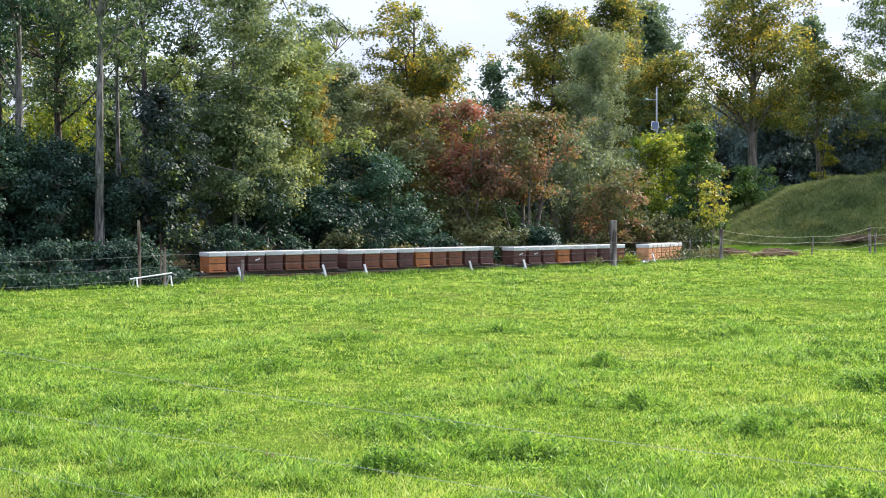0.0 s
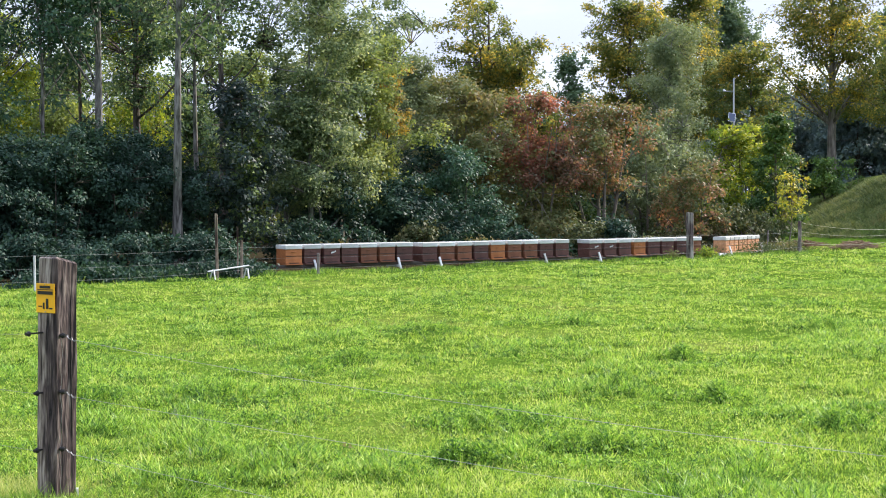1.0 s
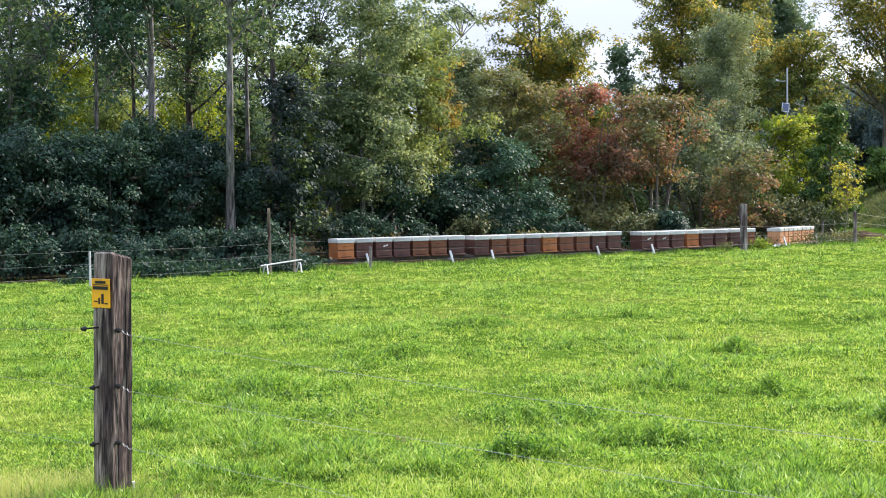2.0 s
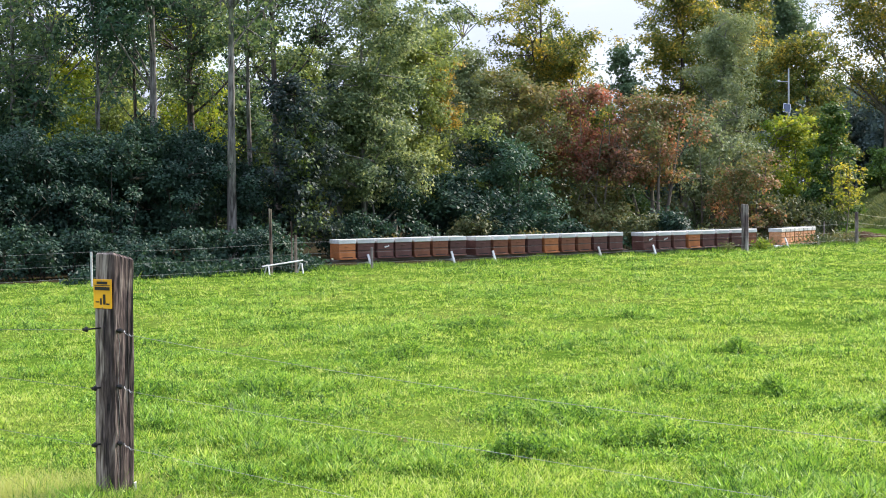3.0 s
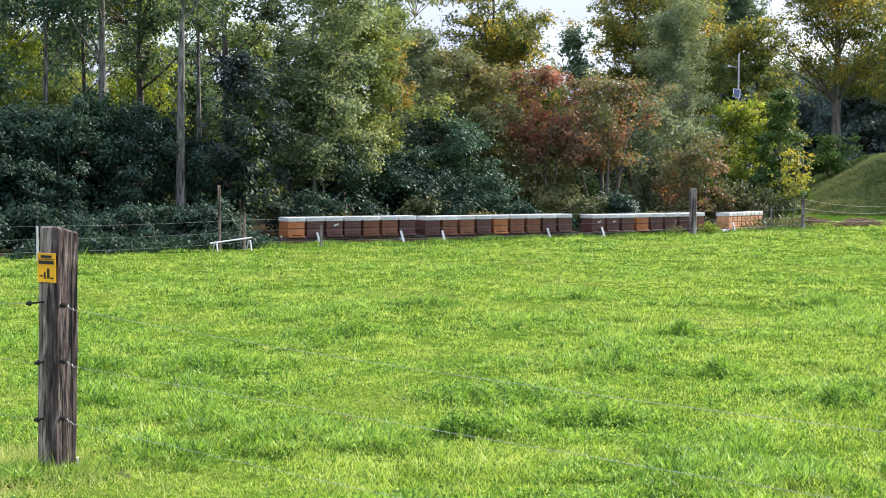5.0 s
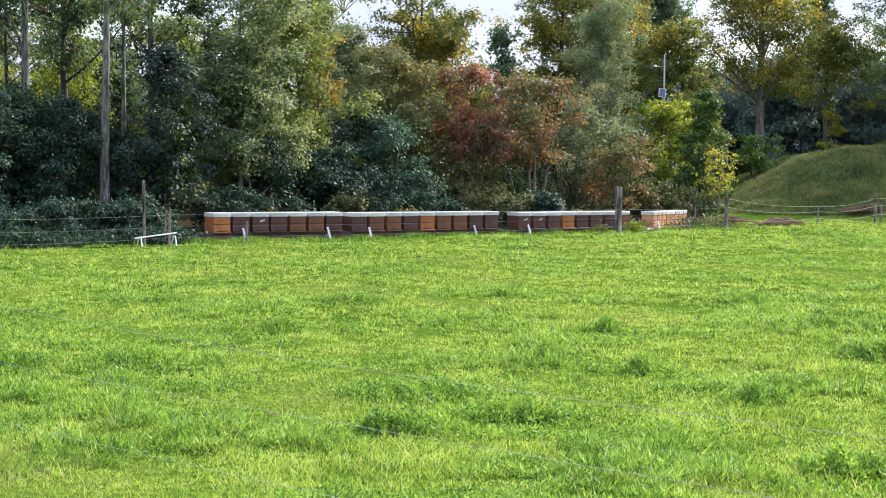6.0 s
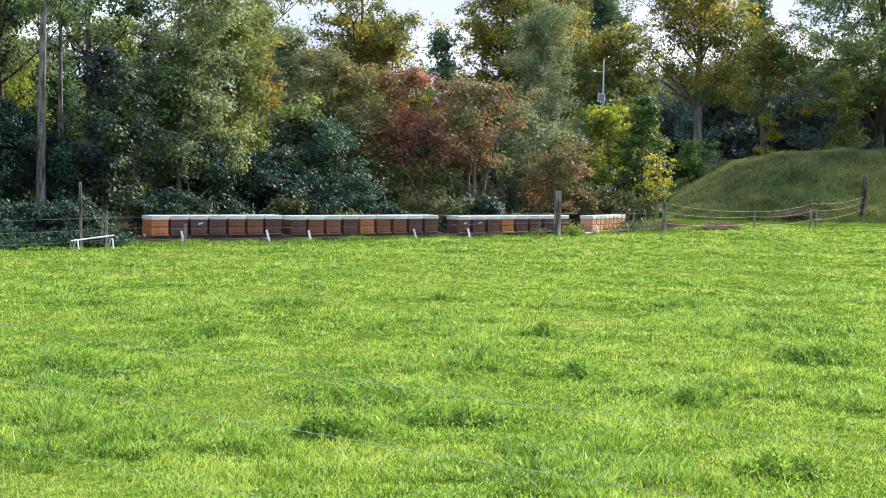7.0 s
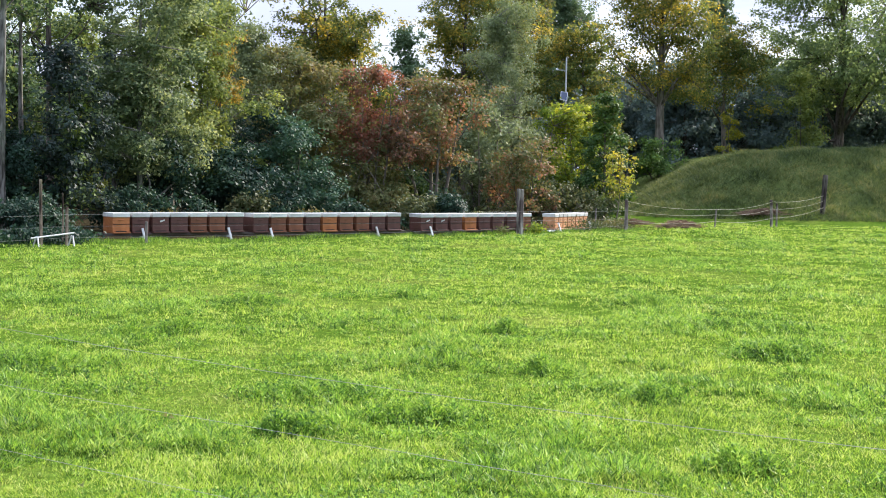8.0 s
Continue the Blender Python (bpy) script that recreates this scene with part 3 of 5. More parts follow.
tree("woodland_tree", "slender grey woodland trunk under thin leaves", -8.08, 37.0, 8.6, 2.6, 5.2, "wood", bark=BARK_GREY, trunk=0.09, lobes=9, top=0.3, group="woodland trees", density=160, gaps=0.0, core=0.3)
tree("woodland_tree", "leafy green young tree at the hedge", -12.75, 33.5, 4.6, 2.6, 1.3, "teal", bark=BARK_DARK, trunk=0.05, lobes=12, top=0.4, group="woodland trees", density=420, gaps=0.6)
# three deep trees get brighter leaf colours in place of sun through the canopy
tree("woodland_tree", "tree deep in the wood, sunlight put into its yellow-green leaf colour", -14.72, 47.0, 4.9, 3.2, 1.6, "lightgreen", bark=BARK_DARK, trunk=0.07, lobes=12, top=0.4, group="deep woodland trees", density=260, gaps=0.2)
tree("woodland_tree", "tree deep in the wood, sunlight put into its yellow-green leaf colour", -13.21, 50.0, 9.4, 4.2, 3.2, "bright", bark=BARK_DARK, trunk=0.1, lobes=13, top=0.4, group="deep woodland trees", density=260, gaps=0.2)
tree("woodland_tree", "tree deep in the wood, sunlight put into its yellow-green leaf colour", -17.02, 48.0, 8.0, 3.6, 3.0, "bright", bark=BARK_DARK, trunk=0.09, lobes=12, top=0.4, group="deep woodland trees", density=240, gaps=0.2)
# deeper woodland
tree("woodland_tree", "green and yellowing woodland tree deep in the wood", -21.06, 54.0, 5.64, 5.05, 0.89, "wood", bark=BARK_DARK, trunk=0.17, lobes=14, top=0.4, size=0.15, density=430, group='deep woodland trees')
tree("woodland_tree", "green and yellowing woodland tree deep in the wood", -20.17, 58.0, 6.82, 5.43, 0.84, "lightgreen", bark=BARK_DARK, trunk=0.17, lobes=14, top=0.4, size=0.15, density=430, group='deep woodland trees')
tree("woodland_tree", "green and yellowing woodland tree deep in the wood", -16.70, 54.0, 7.29, 5.05, 0.89, "wood", bark=BARK_DARK, trunk=0.17, lobes=14, top=0.4, size=0.15, density=430, group='deep woodland trees')
tree("woodland_tree", "green and yellowing woodland tree deep in the wood", -15.48, 58.0, 5.93, 5.43, 0.84, "lightgreen", bark=BARK_DARK, trunk=0.17, lobes=14, top=0.4, size=0.15, density=430, group='deep woodland trees')
tree("woodland_tree", "green and yellowing woodland tree deep in the wood", -12.13, 54.0, 6.46, 5.05, 0.89, "wood", bark=BARK_DARK, trunk=0.17, lobes=14, top=0.4, size=0.15, density=430, group='deep woodland trees')
tree("woodland_tree", "green and yellowing woodland tree deep in the wood", -10.80, 58.0, 7.70, 5.43, 0.84, "lightgreen", bark=BARK_DARK, trunk=0.17, lobes=14, top=0.4, size=0.15, density=430, group='deep woodland trees')
tree("woodland_tree", "green and yellowing woodland tree deep in the wood", -7.98, 54.0, 5.64, 5.05, 0.89, "wood", bark=BARK_DARK, trunk=0.17, lobes=14, top=0.4, size=0.15, density=430, group='deep woodland trees')
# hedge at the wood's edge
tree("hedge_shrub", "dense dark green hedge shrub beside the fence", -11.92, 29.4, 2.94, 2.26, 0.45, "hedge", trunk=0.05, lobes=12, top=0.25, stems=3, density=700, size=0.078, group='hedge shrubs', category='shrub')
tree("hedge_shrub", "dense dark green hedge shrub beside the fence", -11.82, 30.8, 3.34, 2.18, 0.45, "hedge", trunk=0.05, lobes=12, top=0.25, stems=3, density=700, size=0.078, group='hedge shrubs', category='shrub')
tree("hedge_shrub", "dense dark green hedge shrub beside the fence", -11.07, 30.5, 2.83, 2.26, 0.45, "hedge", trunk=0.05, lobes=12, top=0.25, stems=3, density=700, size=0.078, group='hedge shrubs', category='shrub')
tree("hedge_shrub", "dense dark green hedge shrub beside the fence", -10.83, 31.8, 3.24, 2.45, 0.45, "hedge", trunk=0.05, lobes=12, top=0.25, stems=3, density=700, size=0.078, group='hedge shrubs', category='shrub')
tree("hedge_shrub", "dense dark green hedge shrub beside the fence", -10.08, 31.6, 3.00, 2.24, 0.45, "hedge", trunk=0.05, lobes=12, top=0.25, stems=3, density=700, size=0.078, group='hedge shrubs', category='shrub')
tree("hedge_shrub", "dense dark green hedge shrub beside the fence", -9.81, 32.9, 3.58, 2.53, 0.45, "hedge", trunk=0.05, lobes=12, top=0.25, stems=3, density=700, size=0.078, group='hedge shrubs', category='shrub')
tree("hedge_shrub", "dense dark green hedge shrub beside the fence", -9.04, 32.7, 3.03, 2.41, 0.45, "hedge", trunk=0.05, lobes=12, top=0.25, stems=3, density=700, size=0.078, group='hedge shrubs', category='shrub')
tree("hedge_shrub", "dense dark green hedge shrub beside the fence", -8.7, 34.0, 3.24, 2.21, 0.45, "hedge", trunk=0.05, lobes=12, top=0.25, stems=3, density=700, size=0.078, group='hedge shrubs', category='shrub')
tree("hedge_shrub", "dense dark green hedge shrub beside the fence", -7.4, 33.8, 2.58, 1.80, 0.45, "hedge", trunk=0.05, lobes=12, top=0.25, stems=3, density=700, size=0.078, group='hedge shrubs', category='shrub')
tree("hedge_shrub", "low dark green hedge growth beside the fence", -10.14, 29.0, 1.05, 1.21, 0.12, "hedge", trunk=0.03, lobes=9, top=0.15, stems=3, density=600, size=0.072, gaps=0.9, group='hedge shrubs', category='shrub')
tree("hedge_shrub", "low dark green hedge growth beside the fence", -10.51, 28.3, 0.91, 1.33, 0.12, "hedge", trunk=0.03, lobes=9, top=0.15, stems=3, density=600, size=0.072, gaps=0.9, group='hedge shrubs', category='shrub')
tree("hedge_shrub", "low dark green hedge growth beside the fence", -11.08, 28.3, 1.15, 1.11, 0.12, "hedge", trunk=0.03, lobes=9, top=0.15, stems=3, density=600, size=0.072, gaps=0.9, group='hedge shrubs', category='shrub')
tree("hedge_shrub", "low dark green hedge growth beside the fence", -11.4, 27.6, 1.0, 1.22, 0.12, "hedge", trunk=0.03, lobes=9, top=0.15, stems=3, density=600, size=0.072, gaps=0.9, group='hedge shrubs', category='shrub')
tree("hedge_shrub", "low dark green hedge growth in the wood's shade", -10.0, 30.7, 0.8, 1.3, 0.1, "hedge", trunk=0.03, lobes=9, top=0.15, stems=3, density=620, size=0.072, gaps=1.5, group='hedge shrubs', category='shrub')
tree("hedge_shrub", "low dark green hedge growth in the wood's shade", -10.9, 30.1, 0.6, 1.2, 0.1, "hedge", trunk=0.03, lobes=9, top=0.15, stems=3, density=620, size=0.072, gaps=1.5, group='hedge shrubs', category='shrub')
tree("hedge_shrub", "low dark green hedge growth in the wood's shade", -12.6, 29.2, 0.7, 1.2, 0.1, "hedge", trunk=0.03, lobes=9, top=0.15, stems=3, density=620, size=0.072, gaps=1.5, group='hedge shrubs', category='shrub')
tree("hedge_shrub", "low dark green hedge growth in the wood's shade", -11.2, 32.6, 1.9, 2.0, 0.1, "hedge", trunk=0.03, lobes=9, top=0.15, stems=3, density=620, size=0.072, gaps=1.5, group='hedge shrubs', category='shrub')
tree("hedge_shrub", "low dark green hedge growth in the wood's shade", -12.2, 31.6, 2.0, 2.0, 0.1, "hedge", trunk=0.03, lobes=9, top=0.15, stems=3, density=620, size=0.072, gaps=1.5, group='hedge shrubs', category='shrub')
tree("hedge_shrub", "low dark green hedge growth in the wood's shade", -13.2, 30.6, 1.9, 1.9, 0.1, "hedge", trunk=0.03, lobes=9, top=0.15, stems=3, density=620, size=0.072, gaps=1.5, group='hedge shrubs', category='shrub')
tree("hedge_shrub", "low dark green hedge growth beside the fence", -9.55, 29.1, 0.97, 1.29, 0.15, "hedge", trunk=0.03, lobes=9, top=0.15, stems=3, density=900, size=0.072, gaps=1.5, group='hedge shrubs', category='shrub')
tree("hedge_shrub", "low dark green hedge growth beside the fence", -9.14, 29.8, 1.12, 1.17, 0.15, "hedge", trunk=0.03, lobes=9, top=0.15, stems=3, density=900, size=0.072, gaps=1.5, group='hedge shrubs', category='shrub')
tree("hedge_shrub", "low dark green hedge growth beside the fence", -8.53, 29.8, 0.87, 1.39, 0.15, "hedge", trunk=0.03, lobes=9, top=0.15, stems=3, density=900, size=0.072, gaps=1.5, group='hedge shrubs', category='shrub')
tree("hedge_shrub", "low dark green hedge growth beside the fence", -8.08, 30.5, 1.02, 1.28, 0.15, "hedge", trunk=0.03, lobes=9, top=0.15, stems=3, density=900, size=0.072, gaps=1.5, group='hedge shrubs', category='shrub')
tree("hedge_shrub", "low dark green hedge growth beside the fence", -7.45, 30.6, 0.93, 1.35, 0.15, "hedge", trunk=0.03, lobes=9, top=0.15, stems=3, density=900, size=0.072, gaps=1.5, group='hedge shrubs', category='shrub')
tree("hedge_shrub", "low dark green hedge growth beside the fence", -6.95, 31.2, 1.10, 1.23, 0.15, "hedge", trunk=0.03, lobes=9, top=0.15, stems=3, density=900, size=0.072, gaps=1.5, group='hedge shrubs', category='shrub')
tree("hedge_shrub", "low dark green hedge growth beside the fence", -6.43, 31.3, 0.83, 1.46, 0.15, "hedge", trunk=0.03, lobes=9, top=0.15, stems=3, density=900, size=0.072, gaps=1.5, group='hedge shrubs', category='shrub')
tree("understorey_bush", "low dark growth beside the hives", -6.3, 31.8, 0.75, 1.0, 0.1, "hedge", trunk=0.03, lobes=9, top=0.15, stems=3, density=700, size=0.08, gaps=1.5, group='understorey bushes', category='shrub')
tree("understorey_bush", "low dark growth behind the hives", -5.20, 35.2, 1.23, 1.65, 0.15, "hedge", trunk=0.03, lobes=9, top=0.15, stems=3, density=800, size=0.085, gaps=1.5, group='understorey bushes', category='shrub')
tree("understorey_bush", "low dark growth behind the hives", -4.59, 35.7, 0.72, 1.49, 0.15, "olive", trunk=0.03, lobes=9, top=0.15, stems=3, density=800, size=0.085, gaps=1.5, group='understorey bushes', category='shrub')
tree("understorey_bush", "low dark growth behind the hives", -3.89, 36.2, 0.98, 1.87, 0.15, "hedge", trunk=0.03, lobes=9, top=0.15, stems=3, density=800, size=0.085, gaps=1.5, group='understorey bushes', category='shrub')
tree("understorey_bush", "low dark growth behind the hives", -3.17, 36.8, 0.58, 1.45, 0.15, "teal", trunk=0.03, lobes=9, top=0.15, stems=3, density=800, size=0.085, gaps=1.5, group='understorey bushes', category='shrub')
tree("understorey_bush", "low dark growth behind the hives", -2.42, 37.3, 1.06, 1.74, 0.15, "bramble", trunk=0.03, lobes=9, top=0.15, stems=3, density=800, size=0.085, gaps=1.5, group='understorey bushes', category='shrub')
tree("understorey_bush", "low dark growth behind the hives", -1.66, 37.8, 1.20, 1.58, 0.15, "hedge", trunk=0.03, lobes=9, top=0.15, stems=3, density=800, size=0.085, gaps=1.5, group='understorey bushes', category='shrub')
tree("understorey_bush", "low dark growth behind the hives", -0.87, 38.3, 0.65, 1.98, 0.15, "olive", trunk=0.03, lobes=9, top=0.15, stems=3, density=800, size=0.085, gaps=1.5, group='understorey bushes', category='shrub')
tree("understorey_bush", "low dark growth behind the hives", -0.06, 38.8, 0.93, 1.53, 0.15, "hedge", trunk=0.03, lobes=9, top=0.15, stems=3, density=800, size=0.085, gaps=1.5, group='understorey bushes', category='shrub')
tree("understorey_bush", "low dark growth behind the hives", 0.85, 39.4, 0.50, 1.84, 0.15, "teal", trunk=0.03, lobes=9, top=0.15, stems=3, density=800, size=0.085, gaps=1.5, group='understorey bushes', category='shrub')
tree("understorey_bush", "low dark growth behind the hives", 1.78, 39.9, 1.02, 1.67, 0.15, "bramble", trunk=0.03, lobes=9, top=0.15, stems=3, density=800, size=0.085, gaps=1.5, group='understorey bushes', category='shrub')
tree("understorey_bush", "low dark growth behind the hives", 2.73, 40.4, 1.16, 2.09, 0.15, "hedge", trunk=0.03, lobes=9, top=0.15, stems=3, density=800, size=0.085, gaps=1.5, group='understorey bushes', category='shrub')
tree("understorey_bush", "low dark growth behind the hives", 3.71, 40.9, 0.58, 1.61, 0.15, "olive", trunk=0.03, lobes=9, top=0.15, stems=3, density=800, size=0.085, gaps=1.5, group='understorey bushes', category='shrub')
# trees behind the hives
tree("maple_tree", "dark-leaved maple at the edge of the wood", -6.46, 34.0, 4.42, 2.5, 0.79, "darkmaple", trunk=0.07, lobes=13, top=0.45, density=640, size=0.1, gaps=1.4)
tree("aspen_tree", "silvery green aspen with fine leaves", -5.11, 36.5, 7.28, 3.23, 1.35, "aspen", bark=BARK_GREY, trunk=0.09, lobes=18, top=0.4, density=620, size=0.085)
tree("aspen_tree", "silvery green aspen with fine leaves", -5.82, 37.0, 5.52, 2.19, 1.3, "aspen", bark=BARK_GREY, trunk=0.07, lobes=12, top=0.4, density=560, size=0.085)
tree("aspen_tree", "tall silvery aspen above the wood", -5.31, 44.0, 10.95, 3.5, 4.6, "aspen", bark=BARK_DARK, trunk=0.16, lobes=14, top=0.5, density=420, size=0.1)
tree("birch_tree", "yellow-green birch with fine leaves", -4.2, 39.6, 6.29, 3.35, 1.2, "lightgreen", bark=BARK_GREY, trunk=0.1, lobes=18, top=0.55, density=600, size=0.085)
tree("birch_tree", "birch turning orange and yellow", -3.42, 40.0, 5.35, 1.25, 3.5, "orange", trunk=0.05, lobes=9, top=0.4, gaps=0.0, clump=0.8, density=360, size=0.085)
tree("willow_tree", "pale grey-green willow with drooping twigs", -3.42, 50.0, 6.6, 3.3, 0.95, "pale", trunk=0.09, lobes=14, top=0.3, gaps=1.8, core=2.0, density=760, size=0.1, droop=0.35)
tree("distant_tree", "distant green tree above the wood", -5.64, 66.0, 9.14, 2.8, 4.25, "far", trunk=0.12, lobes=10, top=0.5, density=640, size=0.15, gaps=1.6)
tree("understorey_bush", "dark green understorey bush behind the hives", -4.53, 37.5, 2.42, 2.77, 0.15, "hedge", trunk=0.05, lobes=11, top=0.3, stems=3, density=680, size=0.1, group='understorey bushes', category='shrub')
tree("understorey_bush", "dark green understorey bush behind the hives", -3.17, 38.5, 2.29, 2.65, 0.15, "hedge", trunk=0.05, lobes=11, top=0.3, stems=3, density=680, size=0.1, group='understorey bushes', category='shrub')
tree("understorey_bush", "dark green understorey bush behind the hives", -2.33, 42.0, 3.47, 3.10, 0.15, "hedge", trunk=0.05, lobes=11, top=0.3, stems=3, density=620, size=0.1, group='understorey bushes', category='shrub')
tree("bush", "blue-green bush behind the hives", -1.43, 40.5, 3.2, 2.7, 0.15, "teal", trunk=0.05, lobes=12, top=0.35, stems=3, density=620, size=0.095, category='shrub')
tree("field_maple", "olive and brown field maple behind the hives", -1.59, 44.0, 5.32, 4.12, 0.19, "olive", bark=BARK_BROWN, trunk=0.1, lobes=16, top=0.4, density=560, size=0.1)
tree("maple_tree", "tall maple with brown and yellow leaves", -1.06, 56.0, 9.34, 5.24, 3.00, "maple", bark=BARK_DARK, trunk=0.2, lobes=15, top=0.5, density=640, size=0.115)
tree("red_maple", "small multi-stemmed tree with red leaves", 0.63, 43.0, 4.73, 2.8, 2.0, "red", bark=BARK_BROWN, trunk=0.08, lobes=13, top=0.3, stems=4, density=430, size=0.095, gaps=0.35)
tree("field_maple", "olive and brown bushy tree under the red one", 0.52, 44.0, 3.22, 3.25, 0.16, "olive", bark=BARK_BROWN, trunk=0.06, lobes=12, top=0.2, stems=3, density=480, size=0.095)
tree("field_maple", "multi-stemmed tree with green and russet leaves", 2.5, 44.0, 4.50, 3.5, 1.85, "russet", bark=BARK_BROWN, trunk=0.12, lobes=15, top=0.3, stems=4, density=400, size=0.095, gaps=0.35)
tree("field_maple", "multi-stemmed tree with grey-green leaves", 4.11, 46.5, 3.93, 2.52, 1.35, "pale", bark=BARK_BROWN, trunk=0.08, lobes=11, top=0.3, stems=3, density=480, size=0.095)
tree("distant_tree", "thin distant tree with sparse green leaves", 2.12, 60.0, 7.59, 2.30, 2.41, "far", trunk=0.1, lobes=9, top=0.5, density=300, size=0.13, gaps=0.3)
tree("maple_tree", "tall maple with brown and orange leaves", 4.75, 62.0, 9.92, 6.0, 3.15, "maple", bark=BARK_DARK, trunk=0.2, lobes=15, top=0.45, density=640, size=0.115)
tree("maple_tree", "tall maple with brown and orange leaves", 7.6, 66.0, 11.16, 4.6, 4.25, "maple", bark=BARK_DARK, trunk=0.2, lobes=12, top=0.45, density=580, size=0.12)
tree("birch_tree", "pale birch with fine hanging twigs", 5.15, 50.0, 7.79, 3.45, 0.57, "pale", bark=BARK_GREY, trunk=0.12, lobes=17, top=0.55, density=620, size=0.08, droop=0.3)
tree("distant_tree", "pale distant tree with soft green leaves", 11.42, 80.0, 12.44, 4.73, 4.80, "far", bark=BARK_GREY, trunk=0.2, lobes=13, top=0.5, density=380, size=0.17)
tree("maple_tree", "maple with yellow and brown leaves", 9.48, 61.0, 7.97, 3.90, 2.89, "maple", trunk=0.15, lobes=12, top=0.4, density=600, size=0.115)
tree("understorey_bush", "mixed green bush with brown leaves", 0.26, 43.0, 1.54, 2.54, 0.20, "olive", trunk=0.04, lobes=9, top=0.2, stems=3, density=520, size=0.095, category='shrub')
tree("understorey_bush", "mixed green bush under the russet trees", 1.70, 46.0, 1.71, 2.72, 0.15, "column", trunk=0.04, lobes=9, top=0.2, stems=3, density=560, size=0.1, category='shrub')
tree("understorey_bush", "mixed green bush under the russet trees", 3.59, 46.5, 1.53, 3.43, 0.15, "bramble", trunk=0.04, lobes=10, top=0.2, stems=3, density=520, size=0.095, category='shrub')
tree("understorey_bush", "russet and brown bush behind the hives", 5.38, 44.6, 2.85, 2.2, 0.4, "russet", trunk=0.04, lobes=10, top=0.25, stems=3, density=480, size=0.09, category='shrub')
# trees at the mound
tree("lime_tree", "bright yellow-green young tree beside the hives", 7.3, 49.0, 4.07, 3.3, 0.40, "bright", bark=BARK_BROWN, trunk=0.09, lobes=14, top=0.35, density=640, size=0.11, gaps=1.8)
tree("hornbeam_tree", "dense dark green upright young tree", 8.2, 47.4, 4.35, 1.75, 0.43, "column", bark=BARK_BROWN, trunk=0.08, lobes=13, top=0.45, density=760, size=0.1, gaps=2.0)
tree("young_tree", "small young tree with bright yellow leaves", 8.21, 45.2, 2.43, 1.15, 0.98, "yellow", bark=BARK_BROWN, trunk=0.03, lobes=10, top=0.35, density=230, size=0.095, gaps=0.7, clump=0.62, core=0.0)
tree("bramble_bush", "grey-green bramble bush by the fence", 6.33, 45.0, 1.47, 2.44, 0.15, "bramble", trunk=0.03, lobes=9, top=0.2, stems=3, density=480, size=0.09, category='shrub')
tree("bramble_bush", "grey-green bramble bush by the fence", 7.38, 45.6, 1.15, 2.02, 0.15, "bramble", trunk=0.03, lobes=8, top=0.2, stems=3, density=460, size=0.09, category='shrub')
tree("maple_tree", "tall forked maple with green and yellow leaves", 14.33, 68.0, 11.50, 6.1, 3.4, "maple", bark=BARK_BROWN, trunk=0.24, lobes=17, top=0.4, density=390, size=0.12, gaps=0.45)
tree("maple_tree", "maple with yellow leaves and an ivied trunk", 19.10, 74.0, 8.38, 4.55, 3.44, "maple", bark=BARK_BROWN, trunk=0.15, lobes=13, top=0.4, density=380, size=0.12, gaps=0.45)
tree("mound_bush", "round green bush at the foot of the mound", 13.4, 64.0, 1.75, 2.5, 0.2, "shrub", trunk=0.05, lobes=9, top=0.25, stems=3, density=560, size=0.12, category='shrub')
tree("oak_tree", "large dark green oak behind the mound", 25.49, 76.0, 13.65, 11.4, 3.92, "oak", bark=BARK_DARK, trunk=0.3, lobes=20, top=0.3, density=420, size=0.15, gaps=0.7, clump=0.85)
tree("distant_tree", "distant green tree behind the maples", 22.86, 92.0, 11.88, 3.17, 6.33, "far", trunk=0.15, lobes=9, top=0.5, density=380, size=0.2)
# oaks added past the right edge of view to throw shade on the mound
tree("oak_tree", "added large oak, mostly out of view, that shades the mound", 27.57, 66.0, 10.06, 9.75, 3.50, "oak", bark=BARK_DARK, trunk=0.26, lobes=14, top=0.3, density=200, size=0.2, gaps=1.0, group='oaks beyond the mound')
tree("oak_tree", "added large oak, mostly out of view, that shades the mound", 31.54, 68.0, 10.32, 10.04, 3.55, "oak", bark=BARK_DARK, trunk=0.26, lobes=14, top=0.3, density=200, size=0.2, gaps=1.0, group='oaks beyond the mound')
tree("oak_tree", "added large oak, mostly out of view, that shades the mound", 32.62, 76.0, 11.38, 11.22, 3.77, "oak", bark=BARK_DARK, trunk=0.26, lobes=14, top=0.3, density=200, size=0.2, gaps=1.0, group='oaks beyond the mound')
tree("nettle_plant", "small bright yellow-green plant by the grey post", 4.98, 39.2, 0.36, 0.3, 0.08, "bright", trunk=0.008, lobes=6, top=0.3, stems=3, density=1300, size=0.06, gaps=2, category='plant')
tree("climbing_ivy", "yellowing ivy climbing the maple trunk", 18.94, 72.6, 4.08, 0.75, 0.9, "yellow", trunk=0.03, lobes=9, top=0.2, density=420, size=0.11, gaps=1.5, category='plant')
tree("climbing_weed", "thin dark green weed growing up before a hive", 4.03, 38.2, 0.36, 0.09, 0.15, "olive", trunk=0.006, lobes=5, top=0.3, stems=2, density=1200, size=0.05, gaps=2, category='plant')
tree("understorey_bush", "light green bush between the trees behind the mound", 22.31, 72.0, 5.24, 2.3, 0.6, "lightgreen", trunk=0.06, lobes=10, top=0.3, stems=3, density=300, size=0.13, category='shrub')
tree("distant_tree", "pale grey-green distant tree beyond the oak", 31.71, 88.0, 6.29, 5.0, 0.8, "pale", trunk=0.12, lobes=12, top=0.4, density=200, size=0.17)
